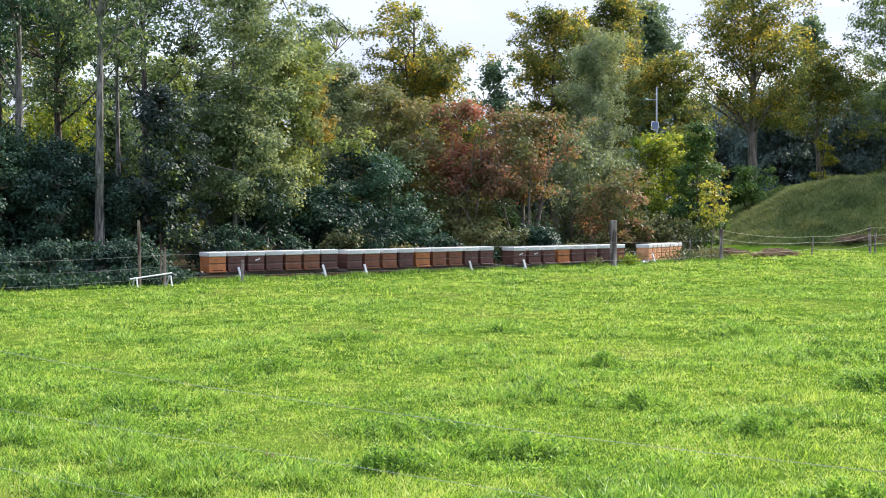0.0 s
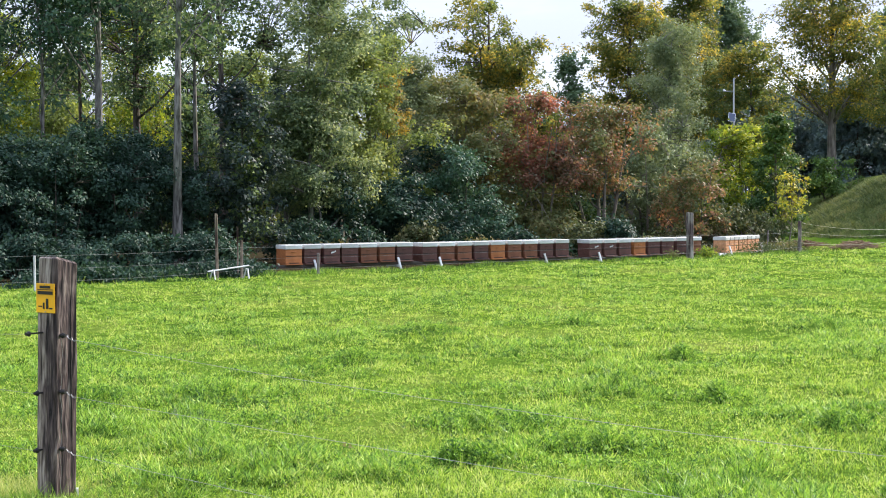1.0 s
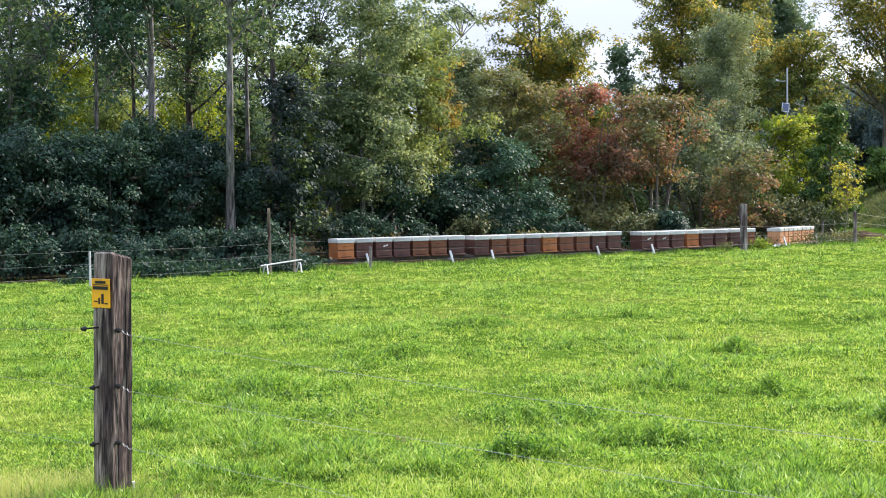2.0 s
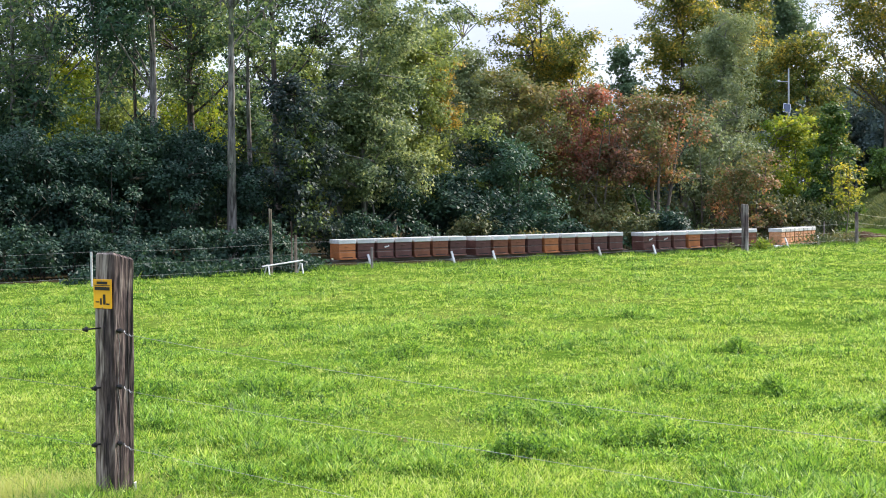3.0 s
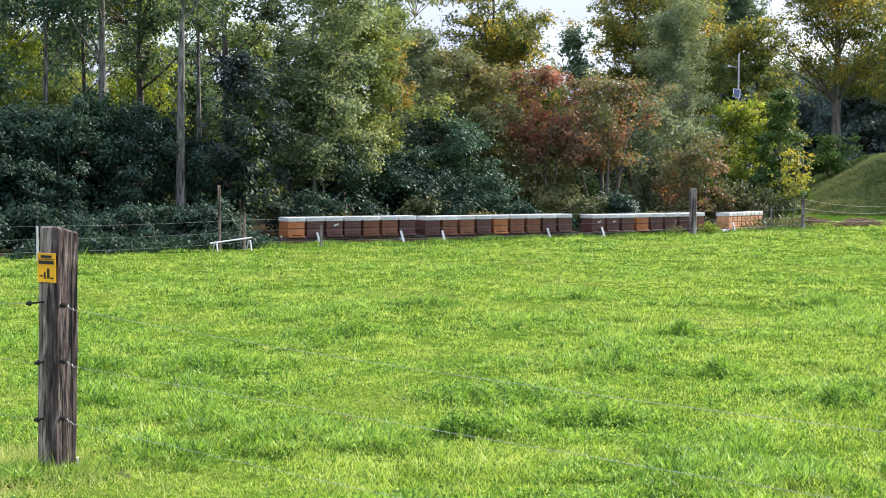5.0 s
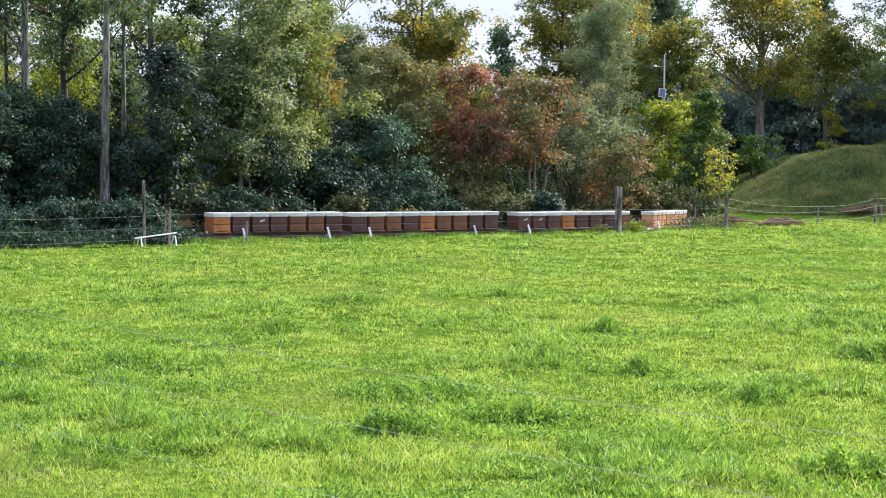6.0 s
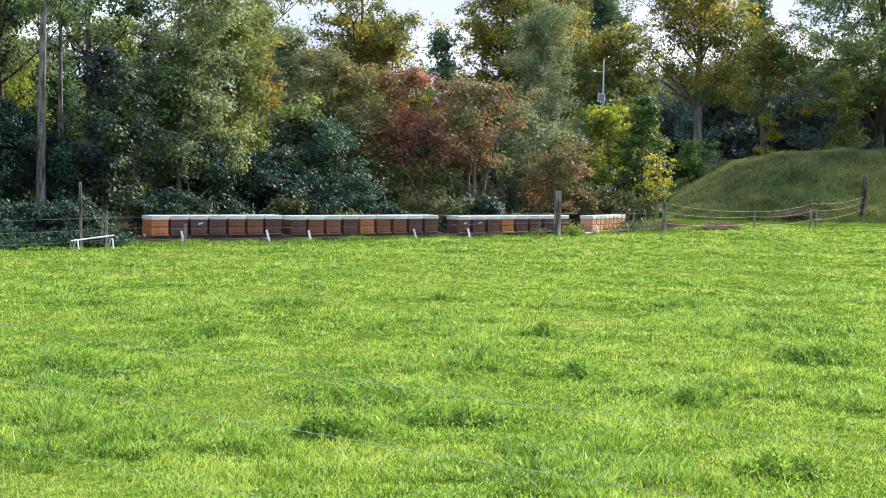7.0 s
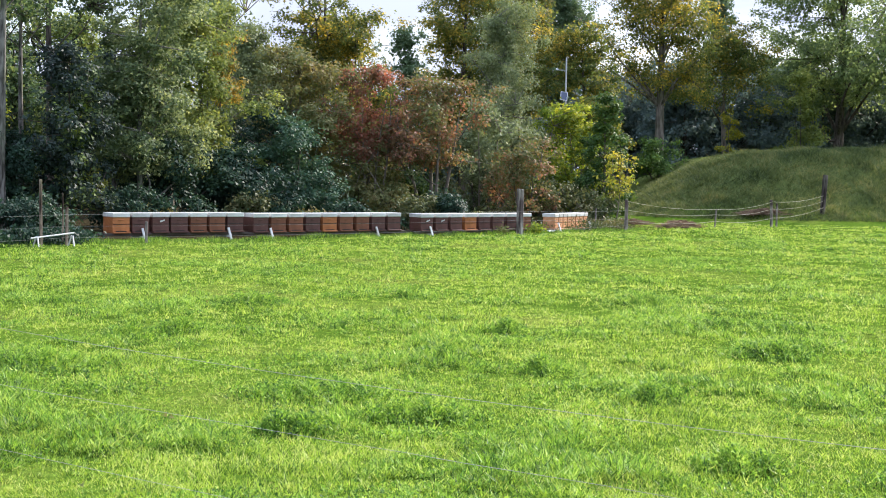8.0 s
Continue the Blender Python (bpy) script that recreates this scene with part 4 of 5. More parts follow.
# the hazy look of these lies only in the pale leaf colour
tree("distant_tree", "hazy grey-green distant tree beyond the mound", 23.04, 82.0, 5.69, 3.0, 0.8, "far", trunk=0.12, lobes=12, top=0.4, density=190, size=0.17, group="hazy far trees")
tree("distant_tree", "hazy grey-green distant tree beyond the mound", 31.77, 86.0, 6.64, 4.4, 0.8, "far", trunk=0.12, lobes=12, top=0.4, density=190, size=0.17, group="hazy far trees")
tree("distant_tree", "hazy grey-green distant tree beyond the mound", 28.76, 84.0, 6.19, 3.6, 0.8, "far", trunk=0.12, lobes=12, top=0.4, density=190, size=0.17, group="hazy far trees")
# dark wood far behind; its distance haze is put into the conifer leaf colour
tree("far_dark_tree", "dark distant tree, its haze put into blue-green leaf colour", 10.65, 80.0, 6.18, 7.48, 0.15, "conifer", trunk=0.2, lobes=18, top=0.15, density=430, size=0.2, gaps=1.6, group='far dark trees')
tree("far_dark_tree", "dark distant tree, its haze put into blue-green leaf colour", 14.40, 83.0, 6.66, 7.76, 0.15, "conifer", trunk=0.2, lobes=18, top=0.15, density=430, size=0.2, gaps=1.6, group='far dark trees')
tree("far_dark_tree", "dark distant tree, its haze put into blue-green leaf colour", 17.07, 86.0, 6.29, 8.04, 0.15, "conifer", trunk=0.2, lobes=18, top=0.15, density=430, size=0.2, gaps=1.6, group='far dark trees')
tree("far_dark_tree", "dark distant tree, its haze put into blue-green leaf colour", 18.34, 80.0, 6.79, 7.48, 0.15, "conifer", trunk=0.2, lobes=18, top=0.15, density=430, size=0.2, gaps=1.6, group='far dark trees')
tree("far_dark_tree", "dark distant tree, its haze put into blue-green leaf colour", 21.26, 83.0, 6.66, 7.76, 0.15, "conifer", trunk=0.2, lobes=18, top=0.15, density=430, size=0.2, gaps=1.6, group='far dark trees')
tree("far_dark_tree", "dark distant tree, its haze put into blue-green leaf colour", 24.68, 86.0, 7.01, 8.04, 0.15, "conifer", trunk=0.2, lobes=18, top=0.15, density=430, size=0.2, gaps=1.6, group='far dark trees')
tree("far_dark_tree", "dark distant tree, its haze put into blue-green leaf colour", 25.42, 80.0, 6.18, 7.48, 0.15, "conifer", trunk=0.2, lobes=18, top=0.15, density=430, size=0.2, gaps=1.6, group='far dark trees')
tree("far_dark_tree", "dark distant tree, its haze put into blue-green leaf colour", 28.92, 83.0, 7.14, 7.76, 0.15, "conifer", trunk=0.2, lobes=18, top=0.15, density=430, size=0.2, gaps=1.6, group='far dark trees')
tree("far_dark_tree", "dark distant tree, its haze put into blue-green leaf colour", 32.78, 86.0, 6.84, 8.04, 0.15, "conifer", trunk=0.2, lobes=18, top=0.15, density=430, size=0.2, gaps=1.6, group='far dark trees')
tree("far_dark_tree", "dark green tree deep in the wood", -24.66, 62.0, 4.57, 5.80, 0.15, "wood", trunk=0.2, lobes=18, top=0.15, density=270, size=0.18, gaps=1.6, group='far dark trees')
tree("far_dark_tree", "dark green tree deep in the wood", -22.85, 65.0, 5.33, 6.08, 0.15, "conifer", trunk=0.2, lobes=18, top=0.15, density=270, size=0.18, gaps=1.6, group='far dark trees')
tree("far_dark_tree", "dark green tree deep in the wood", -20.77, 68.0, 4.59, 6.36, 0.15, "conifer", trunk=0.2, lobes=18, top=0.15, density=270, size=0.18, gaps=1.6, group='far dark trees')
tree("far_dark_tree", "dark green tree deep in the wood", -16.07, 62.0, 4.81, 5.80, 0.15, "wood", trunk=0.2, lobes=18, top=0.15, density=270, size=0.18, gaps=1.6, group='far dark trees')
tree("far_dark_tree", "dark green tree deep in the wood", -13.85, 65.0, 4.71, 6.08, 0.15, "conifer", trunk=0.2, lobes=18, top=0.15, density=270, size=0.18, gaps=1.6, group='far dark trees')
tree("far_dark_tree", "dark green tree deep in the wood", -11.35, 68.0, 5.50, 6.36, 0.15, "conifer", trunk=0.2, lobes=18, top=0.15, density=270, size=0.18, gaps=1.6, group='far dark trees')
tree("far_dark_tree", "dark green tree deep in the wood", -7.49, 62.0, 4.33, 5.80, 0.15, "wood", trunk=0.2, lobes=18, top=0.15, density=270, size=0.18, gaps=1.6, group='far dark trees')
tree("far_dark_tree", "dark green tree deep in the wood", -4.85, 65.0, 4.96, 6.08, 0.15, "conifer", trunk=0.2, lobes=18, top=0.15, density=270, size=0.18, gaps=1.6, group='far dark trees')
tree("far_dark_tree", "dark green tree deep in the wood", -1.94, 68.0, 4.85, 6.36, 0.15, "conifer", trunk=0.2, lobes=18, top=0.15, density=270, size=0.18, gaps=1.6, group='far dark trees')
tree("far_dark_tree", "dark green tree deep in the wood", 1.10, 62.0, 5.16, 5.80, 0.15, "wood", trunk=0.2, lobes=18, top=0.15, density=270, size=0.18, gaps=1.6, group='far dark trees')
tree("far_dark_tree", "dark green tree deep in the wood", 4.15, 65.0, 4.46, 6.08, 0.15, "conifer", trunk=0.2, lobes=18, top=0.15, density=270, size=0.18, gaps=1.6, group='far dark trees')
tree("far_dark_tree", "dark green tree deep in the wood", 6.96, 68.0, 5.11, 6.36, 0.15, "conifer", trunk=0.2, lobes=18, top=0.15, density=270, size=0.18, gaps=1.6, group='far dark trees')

# ---- grass ----
rng = np.random.default_rng(11)


def blades(name, px, py, height, wide, mat, label, lean=0.5, lift=0.0):
    """One sheet of single grass blades standing on the ground."""
    n = len(px)
    pz = ground_height(px, py) - 0.004 + lift
    a = rng.uniform(0, 2 * math.pi, n)
    w = np.stack([np.cos(a), np.sin(a), np.zeros(n)], 1) * (wide * rng.uniform(0.6, 1.3, n))[:, None] * 0.5
    h = height * rng.uniform(0.55, 1.35, n)
    tip = np.stack([rng.normal(size=n) * h * lean, rng.normal(size=n) * h * lean, h], 1)
    p = np.stack([px, py, pz], 1)
    v = np.stack([p - w, p + w, p + tip], 1).reshape(-1, 3)
    ob = new(name, fast_mesh(name, v, np.arange(3 * n).reshape(-1, 3), mat))
    return tagged(ob, label, "grass", kind="stuff")


def in_field(x, y):
    return (-0.676 * x + 0.737 * y < 26.0 + 0.9 * smooth((-5.0 - x) / 2.0) + 0.25 * np.sin(1.3 * x) + 0.2 * np.sin(3.1 * x)) | (x > 9.2)


def swath(n, r0, r1, power, spread=0.405, turn=0.0):
    u = rng.uniform(0, 1, n)
    k = 1.001 - power
    r = (r0 ** k + u * (r1 ** k - r0 ** k)) ** (1 / k)
    a = rng.uniform(-spread, spread, n) + turn
    return r * np.sin(a), r * np.cos(a), r


def clumpy(x, y):
    """Where the sward stands higher."""
    return (np.sin(1.9 * x + 0.7 * y) * np.sin(1.3 * y - 0.8 * x) + 0.7 * np.sin(4.1 * x + 2.0) * np.sin(3.3 * y + 1.5 * x)
            + 0.5 * np.sin(9.0 * x + 3 * y) * np.sin(7.0 * y))


def richness(x, y):
    t = 0.0
    for i in range(9):
        a, k = 2.4 * i + 0.7, 1.5 * 1.42 ** i
        t = t + np.sin(k * (x * math.cos(a) + y * math.sin(a)) + 1.9 * i + 1.2 * np.sin(0.6 * k * (y * math.cos(a) - x * math.sin(a)))) * 0.86 ** i
    return t


cx, cy, cr = swath(100000, 6.2, 53.0, 1.3)
ok = in_field(cx, cy)
cx, cy, cr = cx[ok], cy[ok], cr[ok]
lift = np.clip(clumpy(cx, cy), -0.9, 1.5)
worn = 0.3 * np.exp(-((cx - 5.6) / 2.6) ** 2 - ((cy - 25.0) / 5.0) ** 2) + 0.35 * np.exp(-((cx + 0.9) / 1.0) ** 2 - ((cy - 11.2) / 0.8) ** 2)
vigour = (1 - worn) * np.exp(rng.normal(size=len(cx)) * 0.5) * (1 + 0.45 * lift)
per = 8
bx = np.repeat(cx, per) + rng.normal(size=len(cx) * per) * np.repeat(0.014 + 0.0008 * cr, per)
by = np.repeat(cy, per) + rng.normal(size=len(cx) * per) * np.repeat(0.014 + 0.0008 * cr, per)
br, vig = np.repeat(cr, per), np.repeat(vigour, per)
swell = np.repeat(0.05 * smooth((richness(cx, cy) - 0.9) / 1.1), per)
blades("pasture_grass", bx, by, (0.0155 + 0.00028 * br) * vig, 0.0027 + 0.00038 * br, GRASS, "short bright green grazed grass", 0.65, swell * rng.uniform(0.55, 1.0, len(swell)))

# taller, darker tufts that the herd has left standing
TUFTS = [(4.15, 15.8, 1.35, 0.6), (1.66, 12.16, 0.22, 0.39), (0.85, 12.82, 0.24, 0.39), (-0.15, 10.64, 0.64, 0.54), (-2.47, 11.98, 0.62, 0.51), (-1.64, 14.71, 0.30, 0.41), (-0.34, 9.17, 0.26, 0.25), (9.77, 34.62, 0.62, 1.42), (6.17, 27.08, 0.61, 1.04), (3.81, 18.39, 0.40, 0.56), (1.65, 14.93, 0.21, 0.32), (2.28, 10.55, 0.28, 0.35), (2.24, 8.07, 0.31, 0.28), (0.51, 9.71, 0.50, 0.38), (-1.09, 17.68, 0.49, 0.51), (3.90, 13.10, 0.42, 0.41), (-2.08, 14.26, 0.32, 0.33), (3.82, 13.24, 0.27, 0.41), (-3.53, 11.76, 0.43, 0.43)]
tx, ty, th = [], [], []
for cx, cy, rx, ry in TUFTS:
    n = int(1300 + 6800 * rx * ry)
    g = rng.normal(size=(n, 2)) * 0.42
    tx.append(cx + g[:, 0] * rx)
    ty.append(cy + g[:, 1] * ry)
    th.append(np.exp(-0.9 * (g ** 2).sum(1)) * 0.132 * (0.4 + 0.6 * np.sin(5.1 * g[:, 0] * rx / 0.3 + cx) ** 2))
for i in range(110):
    cx, cy, _r = swath(1, 7.0, 46.0, 0.8)
    if in_field(cx, cy)[0]:
        g = rng.normal(size=(420, 2)) * rng.uniform(0.08, 0.26)
        tx.append(cx[0] + g[:, 0] * 1.5)
        ty.append(cy[0] + g[:, 1])
        th.append(np.exp(-3.0 * (g ** 2).sum(1)) * rng.uniform(0.04, 0.085) * rng.uniform(0.5, 1.0, 420))
tx, ty, th = np.concatenate(tx), np.concatenate(ty), np.concatenate(th)
blades("grass_tufts", tx, ty, th, 0.005 + 0.0005 * np.hypot(tx, ty), TUFT, "darker green ungrazed grass tufts", 0.5)
wide = rng.random(len(tx)) < 0.25
wc = np.stack([tx[wide], ty[wide], ground_height(tx[wide], ty[wide]) + th[wide] * 0.6], 1)
wc[:, 2] += th[wide] * 0.45
v, f = leaves(wc, 0.025, 2, 0.019, 0.0, 0.4)
# raised tips in the brighter colour stand in for sun on the tufts
blades("tuft_tips", tx, ty, th * 0.4, 0.006 + 0.0005 * np.hypot(tx, ty), SUNLIT_TIPS, "leaf tips on the ungrazed tufts, sunlight put into their brighter colour", 0.9, th * rng.uniform(0.5, 0.85, len(th)))
tagged(new("tuft_leaves", fast_mesh("tuft_leaves", v, f, WEED)), "broad dock and clover leaves among the tufts", "weeds", kind="stuff")

# lush uneven patches left by the herd: longer blades where the ground is richer
ux, uy, ur = swath(130000, 6.3, 44.0, 1.25)
ok = in_field(ux, uy) & (richness(ux, uy) > 0.95)
ux, uy, ur = ux[ok], uy[ok], ur[ok]
rich = np.clip((richness(ux, uy) - 0.95) / 1.5, 0, 1)
per = 10
bx, by = np.repeat(ux, per) + rng.normal(size=len(ux) * per) * 0.024, np.repeat(uy, per) + rng.normal(size=len(ux) * per) * 0.024
bh = np.repeat((0.022 + 0.058 * rich) * np.exp(rng.normal(size=len(ux)) * 0.3), per)
bw = 0.0038 + 0.00042 * np.repeat(ur, per)
dark = rng.random(len(bx)) < 0.42
# lower blades in the darker tuft colour also paint the shaded sides
blades("lush_grass", bx[dark], by[dark], bh[dark], bw[dark], TUFT, "longer deep green grass in rich patches of the pasture", 0.5)
dx, dy, dr = swath(26000, 6.5, 40.0, 1.2)
ok = in_field(dx, dy) & (richness(dx, dy) < -1.5)
blades("dry_grass", dx[ok], dy[ok], 0.02 + 0.0003 * dr[ok], 0.004 + 0.0004 * dr[ok], STRAW, "thin straw-coloured dead grass in worn patches", 1.2)
# raised caps in the brighter colour paint the sunlit tops of the patches
blades("lush_sunlit_tips", bx[~dark], by[~dark], bh[~dark] * 0.38, bw[~dark] * 1.2, SUNLIT_TIPS, "leaf tips over the rich pasture patches, sunlight put into their brighter green", 0.8, bh[~dark] * rng.uniform(0.45, 0.75, int((~dark).sum())))

# low broad-leaved weeds and clover
wx, wy, wr = swath(14000, 6.5, 30.0, 1.3)
keep = richness(wx, wy) > 0.9
wx, wy = wx[keep], wy[keep]
wc = np.stack([wx, wy, ground_height(wx, wy) + 0.035], 1)
v, f = leaves(wc, 0.045, 9, 0.0135, 0.0, 0.3)
tagged(new("clover_weeds", fast_mesh("clover_weeds", v, f, WEED)), "low clover and dock leaves in the pasture", "weeds", kind="stuff")

# dry grass at the foot of the near post and along its fence
sx, sy = rng.normal(-3.1, 0.42, 9000), rng.normal(7.75, 0.33, 9000)
blades("fence_grass", sx, sy, 0.07, 0.004, STRAW, "long pale dry grass round the fence post", 0.6)
sx, sy = rng.normal(-2.5, 0.16, 1800), rng.normal(7.8, 0.13, 1800)
blades("post_grass", sx, sy, 0.06, 0.005, TUFT, "long green grass at the foot of the post", 0.5)
sx, sy = rng.normal(-2.68, 0.17, 420), rng.normal(7.68, 0.12, 420)
blades("long_post_grass", sx, sy, 0.13, 0.005, WEED, "long arching grass stems against the post", 0.55)

# rough grass on the mound and the strip before it
mx_, my_ = rng.uniform(9.6, 29, 90000), rng.uniform(50.5, 62, 90000)
mh = ground_height(mx_, my_)
sel = (mh > 0.12) & (my_ < 69 + 0 * mx_)
blades("mound_grass", mx_[sel], my_[sel], 0.11 + 0.13 * np.clip(np.sin(2.1 * mx_[sel] + 1.3 * my_[sel]) * np.sin(1.7 * my_[sel] - 0.9 * mx_[sel]) + 0.5 * np.sin(5 * mx_[sel]) * np.sin(4 * my_[sel]), 0, 1), 0.035, DRY, "rough half-dry grass on the mound", 0.9)
cxs, cys = rng.uniform(15.0, 28, 5000), rng.normal(58.2, 0.9, 5000)
blades("crest_grass", cxs, cys, 0.10, 0.03, DRY, "rough grass along the crest of the mound", 0.6)
k = rng.uniform(0, 1, 16000)
ex, ey = -9.5 + 18.5 * k, 27.0 + 16.3 * k + rng.normal(size=16000) * 0.25
blades("fence_line_grass", ex - 0.2, ey + 0.3, 0.07 + 0.05 * np.sin(ex * 2.7) ** 2, 0.012, TUFT, "long grass left standing under the back fence", 0.4)
k = rng.uniform(0, 1, 3500)
wx2 = np.where(k < 0.62, -9.5 + 6.5 * k, 4.9 + 9.0 * (k - 0.62))
wy2 = 28.1 + 0.92 * (wx2 + 9.0) + rng.normal(size=3500) * 0.3
wc = np.stack([wx2, wy2, ground_height(wx2, wy2) + rng.uniform(0.03, 0.3, 3500) * (0.4 + 0.6 * np.sin(wx2 * 1.7) ** 2)], 1)
v, f = leaves(wc[wx2 < 0], 0.10, 7, 0.07, 0.0, 0.8)
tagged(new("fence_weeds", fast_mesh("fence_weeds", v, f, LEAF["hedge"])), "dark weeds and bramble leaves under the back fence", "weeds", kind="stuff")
v, f = leaves(wc[wx2 > 0], 0.10, 5, 0.05, 0.0, 0.8)
tagged(new("dry_weeds", fast_mesh("dry_weeds", v, f, LEAF["bramble"])), "greyish half-dry weeds beside the fence posts", "weeds", kind="stuff")

# leaf litter lying on the grass
lx, ly, lr_ = swath(14, 7.0, 26.0, 1.0)
lc = np.stack([lx, ly, ground_height(lx, ly) + 0.03], 1)
v, f = leaves(lc, 0.01, 2, 0.032, 0.0, 0.2)
tagged(new("fallen_leaves", fast_mesh("fallen_leaves", v, f, LEAF["russet"])), "fallen brown and orange leaves on the grass", "leaves", kind="stuff")
for x, y in ((-1.12, 9.45), (-2.05, 7.55), (0.35, 6.95)):
    c = np.array([[x, y, gz(x, y) + 0.05]])
    v, f = leaves(c, 0.015, 4, 0.038, 0.0, 0.5)
    tagged(new("fallen_leaf", fast_mesh("fallen_leaf", v, f, LEAF["russet"])), "curled orange-brown fallen leaf on the grass", "leaf", "fallen leaves")

# ---- hives ----


def hive(wood, wide, deep, tall, label):
    """A hive with its floor, box, hand hold, flight slot and sheet-metal lid; the front looks along -y."""
    root = tagged(new("beehive"), label, "beehive", "beehives on the stands")
    b = box(bmesh.new(), (wide, deep, tall), (0, 0, 0.035 + tall / 2), bevel=0.006)
    body = part("body", b, wood, root)
    b = box(bmesh.new(), (wide * 0.98, 0.008, 0.012), (0, -deep / 2 - 0.003, 0.035 + tall * 0.5))
    part("box_joint", b, BLACK, body, "dark joint between two boxes")
    b = box(bmesh.new(), (wide * 0.3, 0.014, 0.022), (0, -deep / 2 - 0.005, 0.035 + tall * 0.78), bevel=0.003)
    part("hand_hold", b, wood, body)
    b = box(bmesh.new(), (wide * 0.62, 0.02, 0.016), (0, -deep / 2 - 0.002, 0.045))
    part("flight_slot", b, BLACK, root, "dark flight slot")
    b = box(bmesh.new(), (wide * 1.0, deep + 0.05, 0.03), (0, -0.03, 0.017), bevel=0.004)
    part("floor_board", b, wood, root)
    b = bmesh.new()
    box(b, (wide + 0.016, deep + 0.03, 0.095), (0, 0, 0.035 + tall + 0.035), bevel=0.008)
    part("lid", b, LID_WHITE, root, "pale grey-white sheet metal lid")
    return root


BROWN = hive(HIVE_BROWN, 0.405, 0.47, 0.33, "red-brown painted wooden beehive with a white lid")
ORANGE = hive(HIVE_ORANGE, 0.405, 0.47, 0.33, "orange wooden beehive with a white lid")
TAN = hive(HIVE_TAN, 0.405, 0.47, 0.33, "tan-brown wooden beehive with a white lid")
TAGGED = hive(HIVE_BROWN, 0.405, 0.47, 0.33, "red-brown painted beehive with a small white tag")
part("tag", box(bmesh.new(), (0.12, 0.004, 0.035), (0, 0, 0), Matrix.Translation((0.03, -0.241, 0.27)) @ pose(0, 0, 0, 0, -18, 0)), WHITE_PAINT, TAGGED, "small white tag")
NUC = hive(HIVE_SUNLIT, 0.225, 0.38, 0.33, "narrow orange wooden hive box, sunlight put into its paler colour, with a white lid")
used = set()


def hive_row(x, y, turn, step, kinds, legs, deck=0.19):
    """A stand of two rails on slanting white legs, with its hives; turn: the way the row runs."""
    c, s = math.cos(radians(turn)), math.sin(radians(turn))
    length = step * len(kinds)
    m = pose(x, y, gz(x, y), 0, 0, turn)
    root = tagged(new("hive_stand"), "low timber hive stand with slanting white legs", "stand", "hive stands")
    root.matrix_world = m
    for dy in (0.06, 0.40):
        part("rail", box(bmesh.new(), (length + (0.3 if turn < 45 else 0.75), 0.07, 0.06), (length / 2, dy, deck - 0.03), bevel=0.005), RAIL_DARK if turn < 45 else WHITE_PAINT, root)
    for at in legs:
        for dy, tilt in ((-0.07, 16), (0.54, -16)):
            part("leg", box(bmesh.new(), (0.05, 0.035, 0.30), (0, 0, 0), Matrix.Translation((at, dy, 0.125)) @ pose(0, 0, 0, -tilt, -9, 0), 0.004), WHITE_PAINT, root, "white slanting leg")
        part("cross_bar", box(bmesh.new(), (0.05, 0.6, 0.05), (at, 0.23, deck - 0.085), bevel=0.004), WHITE_PAINT, root)
    for i, k in enumerate(kinds):
        a = step * (i + 0.5)
        px_, py_ = x + c * a - s * 0.24, y + s * a + c * 0.24
        ob = k
        at = pose(px_, py_, gz(x, y) + deck, 0, 0, turn + rng.normal() * 1.3)
        if k.name in used:
            ob = copy_thing(k, at)
        else:
            used.add(k.name)
            ob.matrix_world = at


hive_row(-5.17, 32.3, 34, 0.475, [ORANGE, BROWN, TAGGED, BROWN, TAN, TAN, BROWN], (0.75, 2.9), 0.16)
hive_row(-2.25, 34.3, 36, 0.49, [BROWN, TAN, TAN, BROWN, ORANGE, TAN, TAN, BROWN, BROWN], (0.5, 3.6), 0.16)
hive_row(1.80, 37.6, 38, 0.51, [TAGGED, TAGGED, BROWN, ORANGE, BROWN, BROWN, BROWN, TAN], (0.35, 3.5), 0.14)
hive_row(5.78, 40.9, 56, 0.275, [NUC] * 8, (0.1, 2.15), 0.07)

# ---- fences ----


def post(name, label, x, y, height, wide, deep, mat, turn=0.0, slope=0.0, lean=(0, 0), group="fence posts", rings=7, category="fence post"):
    """A weathered post: worn corners, a slightly warped run and a sloping top."""
    bm = bmesh.new()
    box(bm, (wide, deep, height + 0.3), (0, 0, (height - 0.3) / 2), bevel=min(wide, deep) * 0.09)
    long_edges = [e for e in bm.edges if abs(e.verts[0].co.z - e.verts[1].co.z) > height * 0.5]
    bmesh.ops.subdivide_edges(bm, edges=long_edges, cuts=rings)
    for v in bm.verts:
        k = noise.noise_vector(Vector((v.co.x * 3 + x, v.co.y * 3 + y, v.co.z * 2.3)))
        v.co.x += k.x * wide * 0.05
        v.co.y += k.y * deep * 0.05
        if v.co.z > height * 0.9:
            v.co.z += -slope * (v.co.x / wide + 0.5) * (0.7 + 0.5 * (v.co.y / deep)) + k.z * 0.012
    ob = part(name, bm, mat)
    ob.matrix_world = pose(x, y, gz(x, y), lean[0], lean[1], turn)
    return tagged(ob, label, category, group)


